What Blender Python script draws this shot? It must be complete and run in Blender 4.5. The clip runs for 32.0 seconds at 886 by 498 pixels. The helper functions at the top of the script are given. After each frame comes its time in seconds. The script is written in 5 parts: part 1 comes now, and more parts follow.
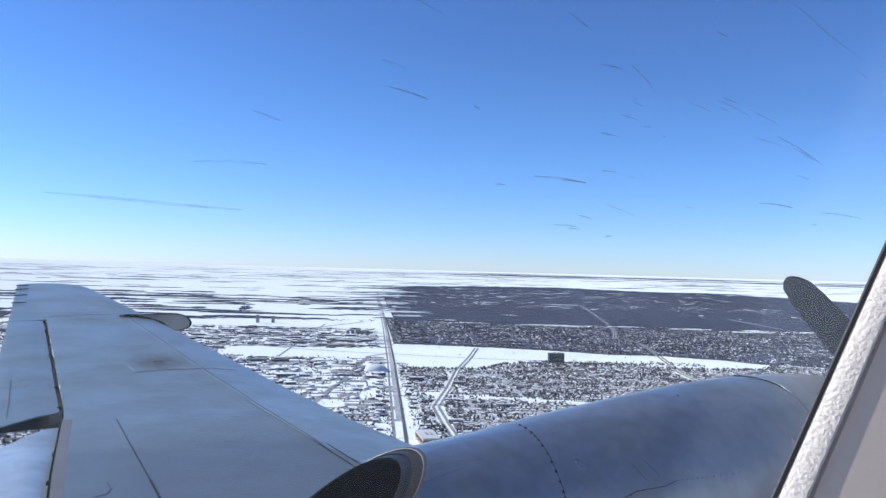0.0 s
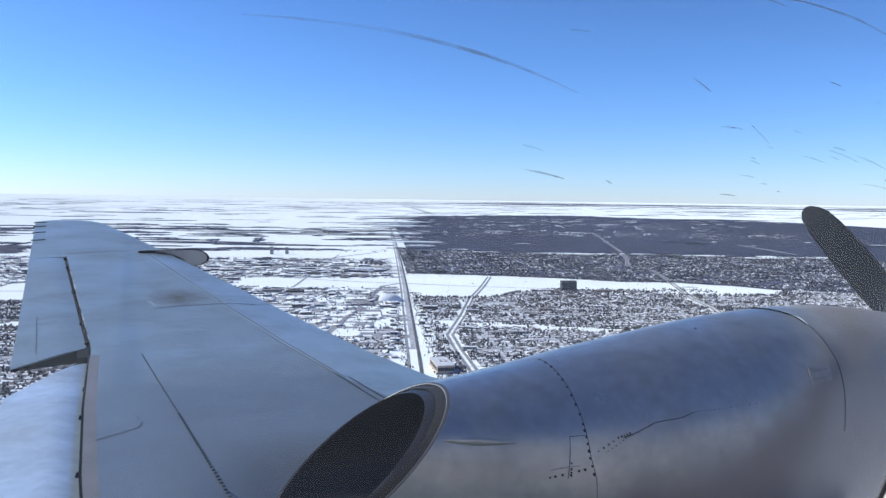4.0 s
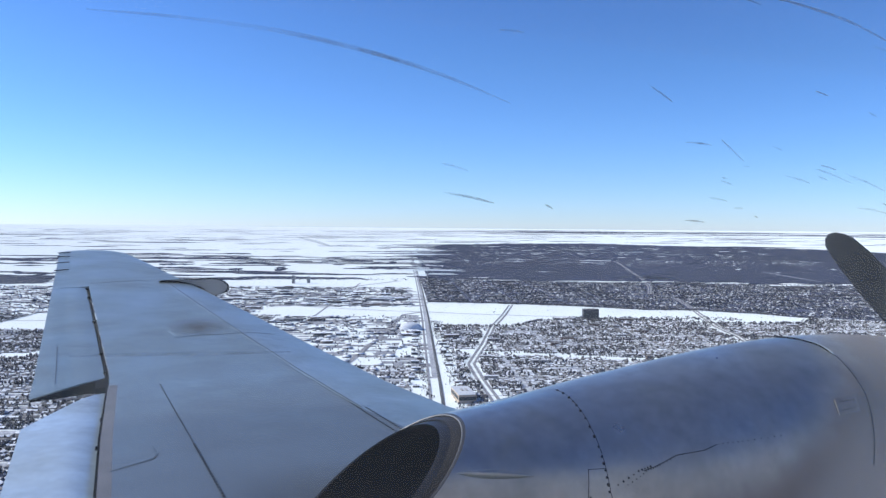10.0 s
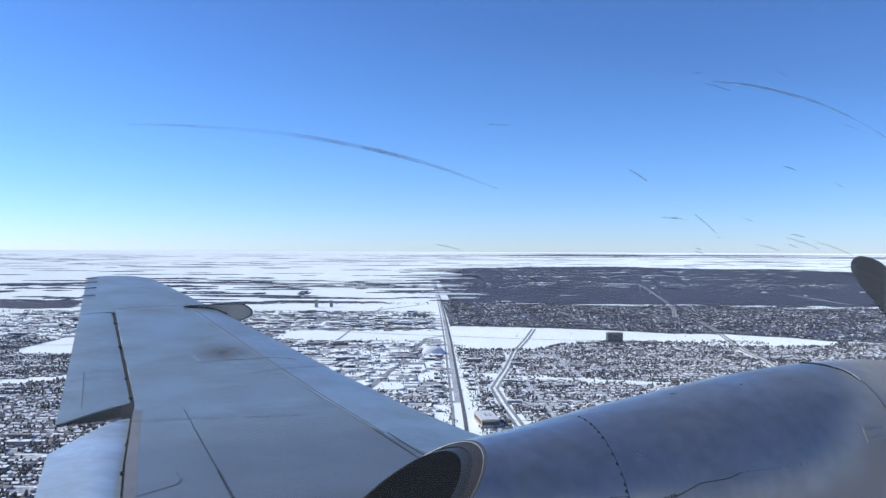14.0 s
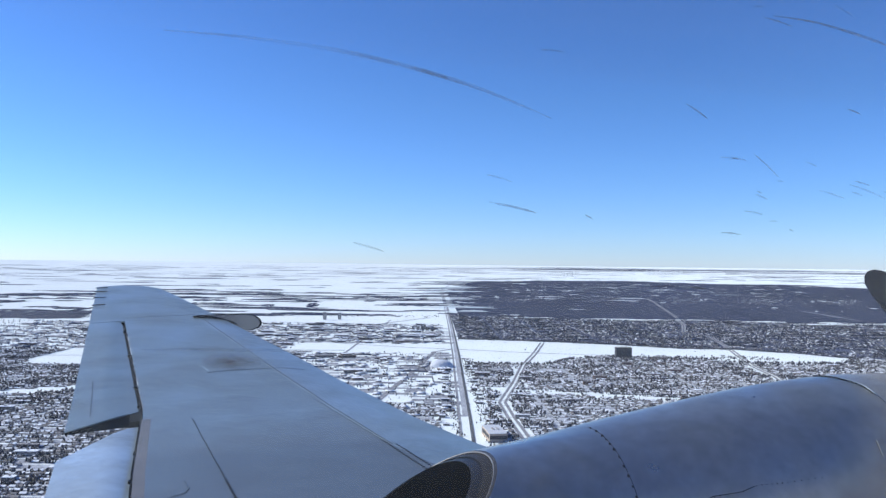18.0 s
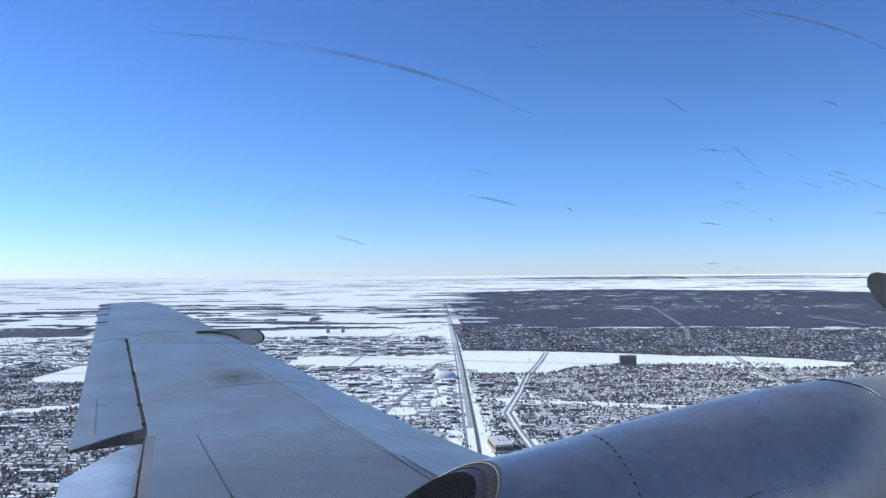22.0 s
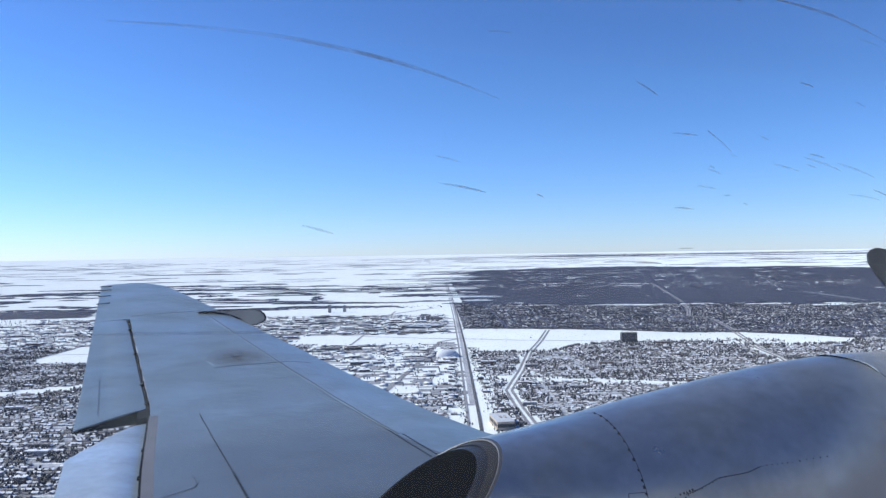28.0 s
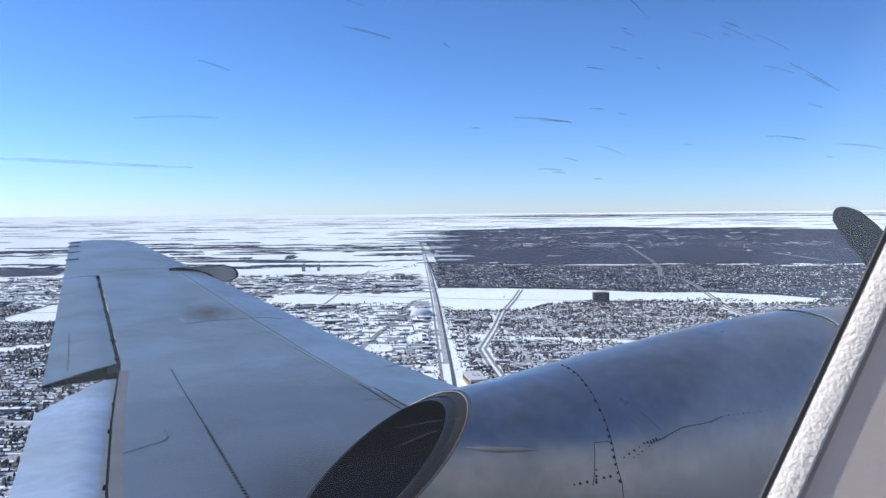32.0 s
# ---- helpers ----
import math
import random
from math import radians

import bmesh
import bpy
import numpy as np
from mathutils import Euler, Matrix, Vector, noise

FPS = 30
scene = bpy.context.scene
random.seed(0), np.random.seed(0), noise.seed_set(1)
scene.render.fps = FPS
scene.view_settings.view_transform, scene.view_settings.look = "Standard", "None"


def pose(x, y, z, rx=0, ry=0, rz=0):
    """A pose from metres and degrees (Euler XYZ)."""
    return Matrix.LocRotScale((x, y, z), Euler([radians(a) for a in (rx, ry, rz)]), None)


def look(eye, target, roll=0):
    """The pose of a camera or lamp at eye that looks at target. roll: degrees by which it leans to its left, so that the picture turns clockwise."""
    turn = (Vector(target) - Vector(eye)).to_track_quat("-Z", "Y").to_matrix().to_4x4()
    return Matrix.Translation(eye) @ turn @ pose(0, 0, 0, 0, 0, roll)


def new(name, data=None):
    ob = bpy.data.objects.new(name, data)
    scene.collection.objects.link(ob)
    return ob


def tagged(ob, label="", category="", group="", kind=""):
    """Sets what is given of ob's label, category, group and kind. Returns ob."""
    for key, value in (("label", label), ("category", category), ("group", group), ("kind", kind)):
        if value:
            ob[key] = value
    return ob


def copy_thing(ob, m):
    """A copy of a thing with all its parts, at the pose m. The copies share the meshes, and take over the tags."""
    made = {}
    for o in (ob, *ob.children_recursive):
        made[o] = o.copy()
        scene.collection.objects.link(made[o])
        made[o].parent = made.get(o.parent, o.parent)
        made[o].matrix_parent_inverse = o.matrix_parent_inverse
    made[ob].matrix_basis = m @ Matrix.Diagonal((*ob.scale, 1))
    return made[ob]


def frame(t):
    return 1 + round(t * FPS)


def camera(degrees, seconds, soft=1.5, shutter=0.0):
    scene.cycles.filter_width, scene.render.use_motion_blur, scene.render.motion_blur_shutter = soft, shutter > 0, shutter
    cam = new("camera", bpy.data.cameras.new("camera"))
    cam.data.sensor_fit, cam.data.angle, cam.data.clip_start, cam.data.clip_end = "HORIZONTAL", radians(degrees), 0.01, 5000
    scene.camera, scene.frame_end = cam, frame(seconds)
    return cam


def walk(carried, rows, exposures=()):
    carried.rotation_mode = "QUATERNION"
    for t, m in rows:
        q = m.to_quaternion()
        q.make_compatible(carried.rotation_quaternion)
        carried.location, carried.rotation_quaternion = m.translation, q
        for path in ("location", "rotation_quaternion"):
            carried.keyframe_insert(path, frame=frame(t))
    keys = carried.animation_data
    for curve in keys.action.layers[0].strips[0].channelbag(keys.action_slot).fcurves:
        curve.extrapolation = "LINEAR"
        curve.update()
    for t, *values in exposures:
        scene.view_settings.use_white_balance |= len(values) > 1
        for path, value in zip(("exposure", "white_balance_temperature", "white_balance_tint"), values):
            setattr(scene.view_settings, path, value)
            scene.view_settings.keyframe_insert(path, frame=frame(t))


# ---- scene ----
cam = camera(59.0, 32.0, 1.4)
PATH = [
    (0, (0.0169, 0.0135, 299.9757), (42.913, 90.309, 302.581), 1.57),
    (0.5, (0.0158, 0.0141, 299.9739), (43.294, 90.131, 302.376), 1.97),
    (1, (0.0129, 0.0165, 299.9831), (43.768, 89.917, 301.810), 2.42),
    (1.5, (0.0021, 0.0106, 299.9985), (43.772, 89.922, 300.495), 2.64),
    (2, (-0.0001, 0.0154, 300.0039), (43.575, 90.002, 298.074), 2.22),
    (2.5, (-0.0081, 0.0189, 300.0124), (42.973, 90.206, 295.667), 1.53),
    (3, (-0.0108, 0.0070, 300.0129), (42.221, 90.470, 294.283), 1.06),
    (3.5, (-0.0179, 0.0135, 300.0147), (41.775, 90.628, 293.487), 0.84),
    (5.5, (-0.0043, 0.0259, 300.0061), (40.984, 91.103, 295.026), 0.92),
    (6, (0.0088, 0.0255, 300.0062), (41.791, 90.763, 295.446), 0.67),
    (6.5, (0.0293, 0.0219, 300.0152), (42.422, 90.487, 295.661), 0.56),
    (7, (0.0304, 0.0213, 300.0206), (42.505, 90.441, 295.521), 0.63),
    (7.5, (0.0287, 0.0156, 300.0202), (42.116, 90.640, 296.044), 0.89),
    (8, (0.0192, 0.0174, 300.0232), (41.696, 90.851, 296.497), 1.17),
    (8.5, (0.0169, 0.0186, 300.0233), (41.170, 91.099, 296.713), 1.35),
    (9, (0.0153, 0.0224, 300.0246), (40.616, 91.351, 296.780), 1.1),
    (9.5, (0.0203, 0.0279, 300.0198), (39.801, 91.721, 296.876), 0.92),
    (10, (0.0183, 0.0377, 300.0136), (39.196, 92.002, 297.208), 0.51),
    (10.5, (0.0197, 0.0306, 300.0089), (39.032, 92.080, 297.771), 0.09),
    (11, (0.0140, 0.0301, 300.0127), (38.951, 92.119, 298.086), -0.27),
    (11.5, (0.0159, 0.0195, 300.0206), (38.555, 92.289, 298.930), -0.36),
    (12, (0.0179, 0.0103, 300.0261), (37.844, 92.580, 299.843), -0.25),
    (12.5, (0.0182, 0.0134, 300.0258), (37.376, 92.773, 300.322), -0.14),
    (13, (0.0175, 0.0157, 300.0259), (37.002, 92.924, 300.420), 0),
    (13.5, (0.0176, 0.0191, 300.0265), (36.789, 93.011, 300.389), 0.21),
    (14, (0.0162, 0.0158, 300.0260), (36.556, 93.102, 300.227), 0.26),
    (14.5, (0.0182, 0.0153, 300.0169), (36.070, 93.291, 300.106), 0.48),
    (16.5, (0.0111, 0.0299, 300.0072), (35.514, 93.514, 300.383), 0.68),
    (17, (0.0125, 0.0320, 300.0077), (35.611, 93.478, 300.651), 0.59),
    (17.5, (0.0113, 0.0298, 300.0072), (35.545, 93.496, 301.235), 0.63),
    (18, (0.0119, 0.0308, 300.0069), (35.492, 93.506, 301.870), 0.66),
    (18.5, (0.0114, 0.0309, 300.0069), (35.436, 93.517, 302.345), 0.53),
    (19, (0.0111, 0.0293, 300.0069), (35.207, 93.591, 302.714), 0.39),
    (19.5, (0.0107, 0.0291, 300.0059), (35.147, 93.607, 302.917), 0.37),
    (20, (0.0107, 0.0274, 300.0052), (35.296, 93.550, 302.899), 0.1),
    (20.5, (0.0107, 0.0272, 300.0050), (35.442, 93.495, 302.915), -0.07),
    (21, (0.0108, 0.0273, 300.0053), (35.513, 93.463, 303.085), -0.21),
    (21.5, (0.0107, 0.0262, 300.0043), (35.430, 93.490, 303.185), -0.3),
    (22, (0.0149, 0.0260, 300.0026), (35.239, 93.559, 303.308), -0.41),
    (22.5, (0.0140, 0.0260, 300.0020), (34.851, 93.700, 303.390), -0.6),
    (23, (0.0163, 0.0271, 300.0022), (34.501, 93.819, 303.744), -0.78),
    (23.5, (0.0155, 0.0251, 299.9996), (33.988, 93.979, 304.301), -0.71),
    (24, (0.0171, 0.0251, 299.9983), (33.586, 94.106, 304.664), -0.79),
    (24.5, (0.0152, 0.0242, 299.9980), (32.965, 94.300, 305.142), -1.06),
    (26.5, (0.0214, 0.0184, 299.9946), (32.818, 94.405, 303.936), -1.02),
    (27, (0.0193, 0.0277, 299.9983), (33.600, 94.186, 302.599), -0.91),
    (27.5, (0.0170, 0.0293, 300.0021), (34.342, 93.941, 301.500), -0.76),
    (28, (0.0222, 0.0239, 300.0046), (35.139, 93.653, 300.597), -0.85),
    (28.5, (0.0248, 0.0210, 300.0066), (35.984, 93.330, 299.496), -0.84),
    (29, (0.0252, 0.0168, 300.0059), (36.761, 93.006, 298.138), -1.15),
    (29.5, (0.0371, 0.0042, 299.9982), (37.141, 92.831, 297.424), -1.21),
    (30, (0.0274, 0.0047, 299.9964), (37.213, 92.773, 296.610), -1.26),
    (30.5, (0.0369, 0.0150, 299.9873), (37.218, 92.768, 296.154), -1.15),
    (31, (0.0363, 0.0142, 299.9831), (37.357, 92.690, 295.700), -0.86),
    (31.5, (0.0364, 0.0170, 299.9800), (37.598, 92.588, 295.554), -0.74),
    (32, (0.0372, 0.0172, 299.9778), (38.089, 92.379, 295.356), -0.48),
]
walk(cam, [(t, look(eye, target, roll)) for t, eye, target, roll in PATH], [(0, 0.14, 6500, 4), (8, 0.17, 6550, 4), (12, 0.10, 6420, 4), (17, 0.07, 6350, 4), (24, 0.04, 6350, 4), (30, 0.10, 6480, 4), (32, 0.11, 6480, 4)])

# ---- world, sun ----
EYE = 300.0                      # height of the eye
SUN_ELEV, SUN_AZ = 34.0, -57.0   # degrees; azimuth from +y towards +x
sun_dir = Vector((math.sin(radians(SUN_AZ)) * math.cos(radians(SUN_ELEV)),
                  math.cos(radians(SUN_AZ)) * math.cos(radians(SUN_ELEV)), math.sin(radians(SUN_ELEV))))
world = bpy.data.worlds.new("sky")
scene.world = world
world.use_nodes = True
wn, wl = world.node_tree.nodes, world.node_tree.links
sky = wn.new("ShaderNodeTexSky")
sky.sky_type, sky.sun_disc = "NISHITA", False
sky.sun_elevation, sky.sun_rotation = radians(SUN_ELEV), radians(SUN_AZ)
sky.altitude, sky.air_density, sky.dust_density, sky.ozone_density = 0.0, 1.0, 0.0, 6.0
wn["Background"].inputs[1].default_value = 0.075
deep = wn.new("ShaderNodeGamma")
deep.inputs[1].default_value = 1.3
wl.new(sky.outputs[0], deep.inputs[0])
tint = wn.new("ShaderNodeMix")
tint.data_type, tint.blend_type = "RGBA", "MULTIPLY"
tint.inputs[0].default_value = 1.0
where, split, band = wn.new("ShaderNodeTexCoord"), wn.new("ShaderNodeSeparateXYZ"), wn.new("ShaderNodeValToRGB")
band.color_ramp.elements[0].position, band.color_ramp.elements[0].color = 0.0, (0.77, 0.91, 1.48, 1)
band.color_ramp.elements[1].position, band.color_ramp.elements[1].color = 0.20, (0.86, 0.92, 1.14, 1)
low = band.color_ramp.elements.new(0.06)
low.color = (0.80, 0.88, 1.26, 1)
wl.new(where.outputs["Generated"], split.inputs[0])
wl.new(split.outputs[2], band.inputs[0])
wl.new(band.outputs[0], tint.inputs[7])
wl.new(deep.outputs[0], tint.inputs[6])
wl.new(tint.outputs[2], wn["Background"].inputs[0])
sun_data = bpy.data.lights.new("sun", "SUN")
sun_data.energy, sun_data.angle, sun_data.color = 5.0, radians(0.5), (1.0, 0.96, 0.91)
new("sun", sun_data).matrix_world = Matrix.Translation((0, 0, 600)) @ sun_dir.to_track_quat("Z", "Y").to_matrix().to_4x4()


# ---- materials ----
def material(name, base, rough=0.7, metal=0.0, vary=0.15, scale=8.0, bump=0.0, bump_scale=60.0, second=None, random_tint=0.0,
             coord="Object", stretch=(1, 1, 1), relief=0.02):
    """A surface with grain at two scales, relief and, if asked, a second colour in patches."""
    m = bpy.data.materials.new(name)
    m.use_nodes = True
    n, l = m.node_tree.nodes, m.node_tree.links
    b = n["Principled BSDF"]
    b.inputs["Roughness"].default_value, b.inputs["Metallic"].default_value = rough, metal
    tc, mp = n.new("ShaderNodeTexCoord"), n.new("ShaderNodeMapping")
    mp.inputs["Scale"].default_value = stretch
    l.new(tc.outputs[coord], mp.inputs[0])
    fine, broad = n.new("ShaderNodeTexNoise"), n.new("ShaderNodeTexNoise")
    fine.inputs["Scale"].default_value, fine.inputs["Detail"].default_value = scale, 6.0
    broad.inputs["Scale"].default_value, broad.inputs["Detail"].default_value = scale * 0.13, 3.0
    for t in (fine, broad):
        l.new(mp.outputs[0], t.inputs["Vector"])
    add = n.new("ShaderNodeMath")
    add.operation = "ADD"
    l.new(fine.outputs[0], add.inputs[0])
    l.new(broad.outputs[0], add.inputs[1])
    span = n.new("ShaderNodeMapRange")
    span.inputs[1].default_value, span.inputs[2].default_value = 0.6, 1.4
    l.new(add.outputs[0], span.inputs[0])
    mix = n.new("ShaderNodeMix")
    mix.data_type = "RGBA"
    dark = second or tuple(c * (1 - 2 * vary) for c in base)
    mix.inputs[6].default_value, mix.inputs[7].default_value = (*dark, 1), (*base, 1)
    l.new(span.outputs[0], mix.inputs[0])
    out = mix.outputs[2]
    if random_tint:
        info, hsv, rng = n.new("ShaderNodeObjectInfo"), n.new("ShaderNodeHueSaturation"), n.new("ShaderNodeMapRange")
        isl = n.new("ShaderNodeNewGeometry")
        plus, wrap = n.new("ShaderNodeMath"), n.new("ShaderNodeMath")
        wrap.operation = "FRACT"
        l.new(info.outputs["Random"], plus.inputs[0])
        l.new(isl.outputs["Random Per Island"], plus.inputs[1])
        l.new(plus.outputs[0], wrap.inputs[0])
        rng.inputs[3].default_value, rng.inputs[4].default_value = 1 - random_tint, 1 + random_tint
        l.new(wrap.outputs[0], rng.inputs[0])
        l.new(rng.outputs[0], hsv.inputs["Value"])
        l.new(out, hsv.inputs["Color"])
        out = hsv.outputs[0]
    l.new(out, b.inputs["Base Color"])
    if bump:
        bn, tex = n.new("ShaderNodeBump"), n.new("ShaderNodeTexNoise")
        tex.inputs["Scale"].default_value, tex.inputs["Detail"].default_value = bump_scale, 4.0
        l.new(mp.outputs[0], tex.inputs["Vector"])
        bn.inputs["Strength"].default_value, bn.inputs["Distance"].default_value = bump, relief
        l.new(tex.outputs[0], bn.inputs["Height"])
        l.new(bn.outputs[0], b.inputs["Normal"])
    return m


def sheet_metal(name, base, rough, metal, streak, blotch, wave):
    """Aircraft skin: brushed streaks, cloudy blotches, uneven gloss and a slightly wavy surface."""
    m = bpy.data.materials.new(name)
    m.use_nodes = True
    n, l = m.node_tree.nodes, m.node_tree.links
    b = n["Principled BSDF"]
    b.inputs["Metallic"].default_value = metal
    tc = n.new("ShaderNodeTexCoord")

    def cloud(scale, stretch, detail):
        mp, t = n.new("ShaderNodeMapping"), n.new("ShaderNodeTexNoise")
        mp.inputs["Scale"].default_value = stretch
        t.inputs["Scale"].default_value, t.inputs["Detail"].default_value, t.inputs["Roughness"].default_value = scale, detail, 0.6
        l.new(tc.outputs["Object"], mp.inputs[0])
        l.new(mp.outputs[0], t.inputs["Vector"])
        return t.outputs[0]

    def span(socket, lo, hi, a=0.3, z=0.7):
        r = n.new("ShaderNodeMapRange")
        r.inputs[1].default_value, r.inputs[2].default_value, r.inputs[3].default_value, r.inputs[4].default_value = a, z, lo, hi
        l.new(socket, r.inputs[0])
        return r.outputs[0]

    s1 = cloud(2.0, streak, 5.0)
    s2 = cloud(1.4, blotch, 4.0)
    s3 = cloud(14.0, (1, 1, 1), 5.0)
    mul = n.new("ShaderNodeMath")
    mul.operation = "MULTIPLY"
    l.new(span(s1, 0.93, 1.05), mul.inputs[0])
    l.new(span(s2, 0.80, 1.16), mul.inputs[1])
    mul2 = n.new("ShaderNodeMath")
    mul2.operation = "MULTIPLY"
    l.new(mul.outputs[0], mul2.inputs[0])
    l.new(span(s3, 0.88, 1.10), mul2.inputs[1])
    hsv = n.new("ShaderNodeHueSaturation")
    hsv.inputs["Color"].default_value = (*base, 1)
    l.new(mul2.outputs[0], hsv.inputs["Value"])
    l.new(hsv.outputs[0], b.inputs["Base Color"])
    l.new(span(s2, rough + 0.10, rough - 0.08), b.inputs["Roughness"])
    bump = n.new("ShaderNodeBump")
    bump.inputs["Strength"].default_value, bump.inputs["Distance"].default_value = wave, 0.05
    l.new(cloud(1.9, blotch, 2.0), bump.inputs["Height"])
    l.new(bump.outputs[0], b.inputs["Normal"])
    return m


M_WING = sheet_metal("grey_wing_skin", (0.240, 0.298, 0.312), 0.40, 0.5, (0.5, 3.2, 1.0), (0.7, 0.7, 0.7), 0.10)
M_METAL = sheet_metal("bare_cowl_metal", (0.53, 0.545, 0.525), 0.34, 0.92, (0.7, 1.0, 3.0), (1.6, 1.6, 1.1), 0.38)


def painted_tone(m, edge, colour, rough, soft, grain, along=0.0, metal=0.25, most=1.0):
    """A duller tone blended over a metal: edge = (x, z, offset) and along (y) of the line past which it begins."""
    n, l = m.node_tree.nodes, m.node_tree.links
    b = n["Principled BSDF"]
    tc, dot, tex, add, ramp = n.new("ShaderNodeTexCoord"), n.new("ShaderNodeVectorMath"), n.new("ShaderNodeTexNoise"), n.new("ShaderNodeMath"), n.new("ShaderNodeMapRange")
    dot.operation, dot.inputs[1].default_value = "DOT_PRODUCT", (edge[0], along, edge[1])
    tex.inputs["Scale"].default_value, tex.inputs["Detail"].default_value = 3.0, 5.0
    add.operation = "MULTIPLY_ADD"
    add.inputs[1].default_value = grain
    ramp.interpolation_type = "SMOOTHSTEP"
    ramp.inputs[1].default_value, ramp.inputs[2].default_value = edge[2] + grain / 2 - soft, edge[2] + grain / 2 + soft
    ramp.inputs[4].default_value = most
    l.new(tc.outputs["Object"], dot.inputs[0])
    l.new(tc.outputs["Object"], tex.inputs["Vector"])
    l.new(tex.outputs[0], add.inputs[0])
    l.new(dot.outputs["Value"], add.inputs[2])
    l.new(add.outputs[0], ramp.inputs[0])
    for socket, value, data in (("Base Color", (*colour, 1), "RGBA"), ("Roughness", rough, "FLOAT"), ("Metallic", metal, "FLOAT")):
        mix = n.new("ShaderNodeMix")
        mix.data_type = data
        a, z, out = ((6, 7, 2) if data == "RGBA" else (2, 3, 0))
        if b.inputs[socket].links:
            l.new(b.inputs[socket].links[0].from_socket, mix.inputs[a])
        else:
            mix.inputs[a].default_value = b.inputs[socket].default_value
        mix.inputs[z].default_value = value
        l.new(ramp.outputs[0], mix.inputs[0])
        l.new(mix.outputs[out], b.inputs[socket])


# wing skin turns greyer and darker towards the root
painted_tone(M_WING, (0.45, 0.0, -5.75), (0.125, 0.132, 0.146), 0.46, 1.7, 2.2, -1.0, 0.48, 0.68)
# tan reflection on the cowl's lower fore part, painted into the base colour
painted_tone(M_METAL, (1.0, -1.75, 4.47), (0.24, 0.214, 0.19), 0.60, 0.26, 0.34)
# dark brown reflection along the cowl's lower flank, painted in likewise
painted_tone(M_METAL, (0.25, -1.0, 1.66), (0.225, 0.198, 0.20), 0.60, 0.13, 0.24)
M_LEAD = sheet_metal("polished_leading_edge", (0.300, 0.362, 0.380), 0.36, 0.6, (0.5, 3.2, 1.0), (0.7, 0.7, 0.7), 0.06)
M_LIP = material("worn_cowl_lip", (0.13, 0.13, 0.135), 0.5, 0.7, 0.25, 14.0, 0.1, 60.0)
M_HULL = sheet_metal("fuselage_aluminium", (0.46, 0.42, 0.39), 0.42, 0.5, (0.6, 1.0, 2.0), (1.2, 1.2, 1.2), 0.15)
M_FLAP = sheet_metal("pale_flap_skin", (0.52, 0.595, 0.63), 0.36, 0.45, (0.6, 2.6, 1.0), (0.9, 0.9, 0.9), 0.08)
M_SHROUD = material("worn_brown_shroud", (0.225, 0.215, 0.21), 0.55, 0.4, 0.2, 5.0)
M_STEEL = material("heat_stained_steel", (0.075, 0.075, 0.08), 0.45, 0.8, 0.25, 9.0, 0.05, 40.0)
M_PLATE = material("worn_plate", (0.42, 0.40, 0.37), 0.45, 0.5, 0.2, 30.0, 0.2, 80.0)
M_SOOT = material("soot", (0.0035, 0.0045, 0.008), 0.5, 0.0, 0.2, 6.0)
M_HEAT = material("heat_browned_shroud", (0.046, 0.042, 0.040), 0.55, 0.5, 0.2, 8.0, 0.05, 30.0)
M_POD = material("weathered_fairing", (0.20, 0.20, 0.205), 0.5, 0.3, 0.15, 5.0)
M_DARK = material("dark_gap", (0.012, 0.014, 0.018), 0.8, 0.0, 0.2, 20.0)
M_DARK.node_tree.nodes["Principled BSDF"].inputs["Specular IOR Level"].default_value = 0.05
M_FASTENER = material("sooty_fasteners", (0.045, 0.048, 0.060), 0.85, 0.0, 0.3, 30.0)
M_RIVET = material("rivet_heads", (0.05, 0.055, 0.065), 0.6, 0.4, 0.2, 30.0)
M_BLADE = material("propeller_blade_black", (0.018, 0.020, 0.026), 0.9, 0.0, 0.2, 6.0)
M_BLADE.node_tree.nodes["Principled BSDF"].inputs["Specular IOR Level"].default_value = 0.1
M_TRIM = material("cream_window_trim", (0.70, 0.65, 0.635), 0.6, 0.0, 0.04, 60.0, 0.7, 620.0, relief=0.0011)
M_PANEL = material("beige_cabin_panel", (0.78, 0.66, 0.59), 0.6, 0.0, 0.03, 40.0, 0.6, 500.0, relief=0.0002)
M_GASKET = material("black_rubber_gasket", (0.03, 0.03, 0.035), 0.7, 0.0, 0.2, 50.0)
M_SNOW = material("snow", (0.935, 0.98, 0.95), 0.75, 0.0, 0.06, 0.01, coord="Object")
M_ROAD = material("wet_asphalt", (0.11, 0.112, 0.12), 0.85, 0.0, 0.2, 0.05, second=(0.055, 0.057, 0.065))
M_PACKED = material("packed_snow_street", (0.52, 0.53, 0.56), 0.85, 0.0, 0.1, 0.06, second=(0.26, 0.27, 0.30))
M_LOT = material("slushy_yard", (0.38, 0.385, 0.41), 0.85, 0.0, 0.1, 0.03, second=(0.17, 0.175, 0.20))
# far woods and gardens: distance haze is mixed into the base as blue
M_WOODS = material("hazy_woodland_floor", (0.040, 0.052, 0.104), 0.95, 0.0, 0.2, 0.012, second=(0.015, 0.021, 0.046))
M_GARDEN = material("hazy_shrubby_snow", (0.084, 0.100, 0.165), 0.95, 0.0, 0.2, 0.03, second=(0.024, 0.030, 0.058))
M_LAWN = material("trodden_snow_gardens", (0.62, 0.64, 0.69), 0.9, 0.0, 0.2, 0.10, second=(0.07, 0.075, 0.10))
M_SLUSH = material("slushy_carriageway", (0.33, 0.33, 0.35), 0.85, 0.0, 0.15, 0.05, second=(0.17, 0.17, 0.185))
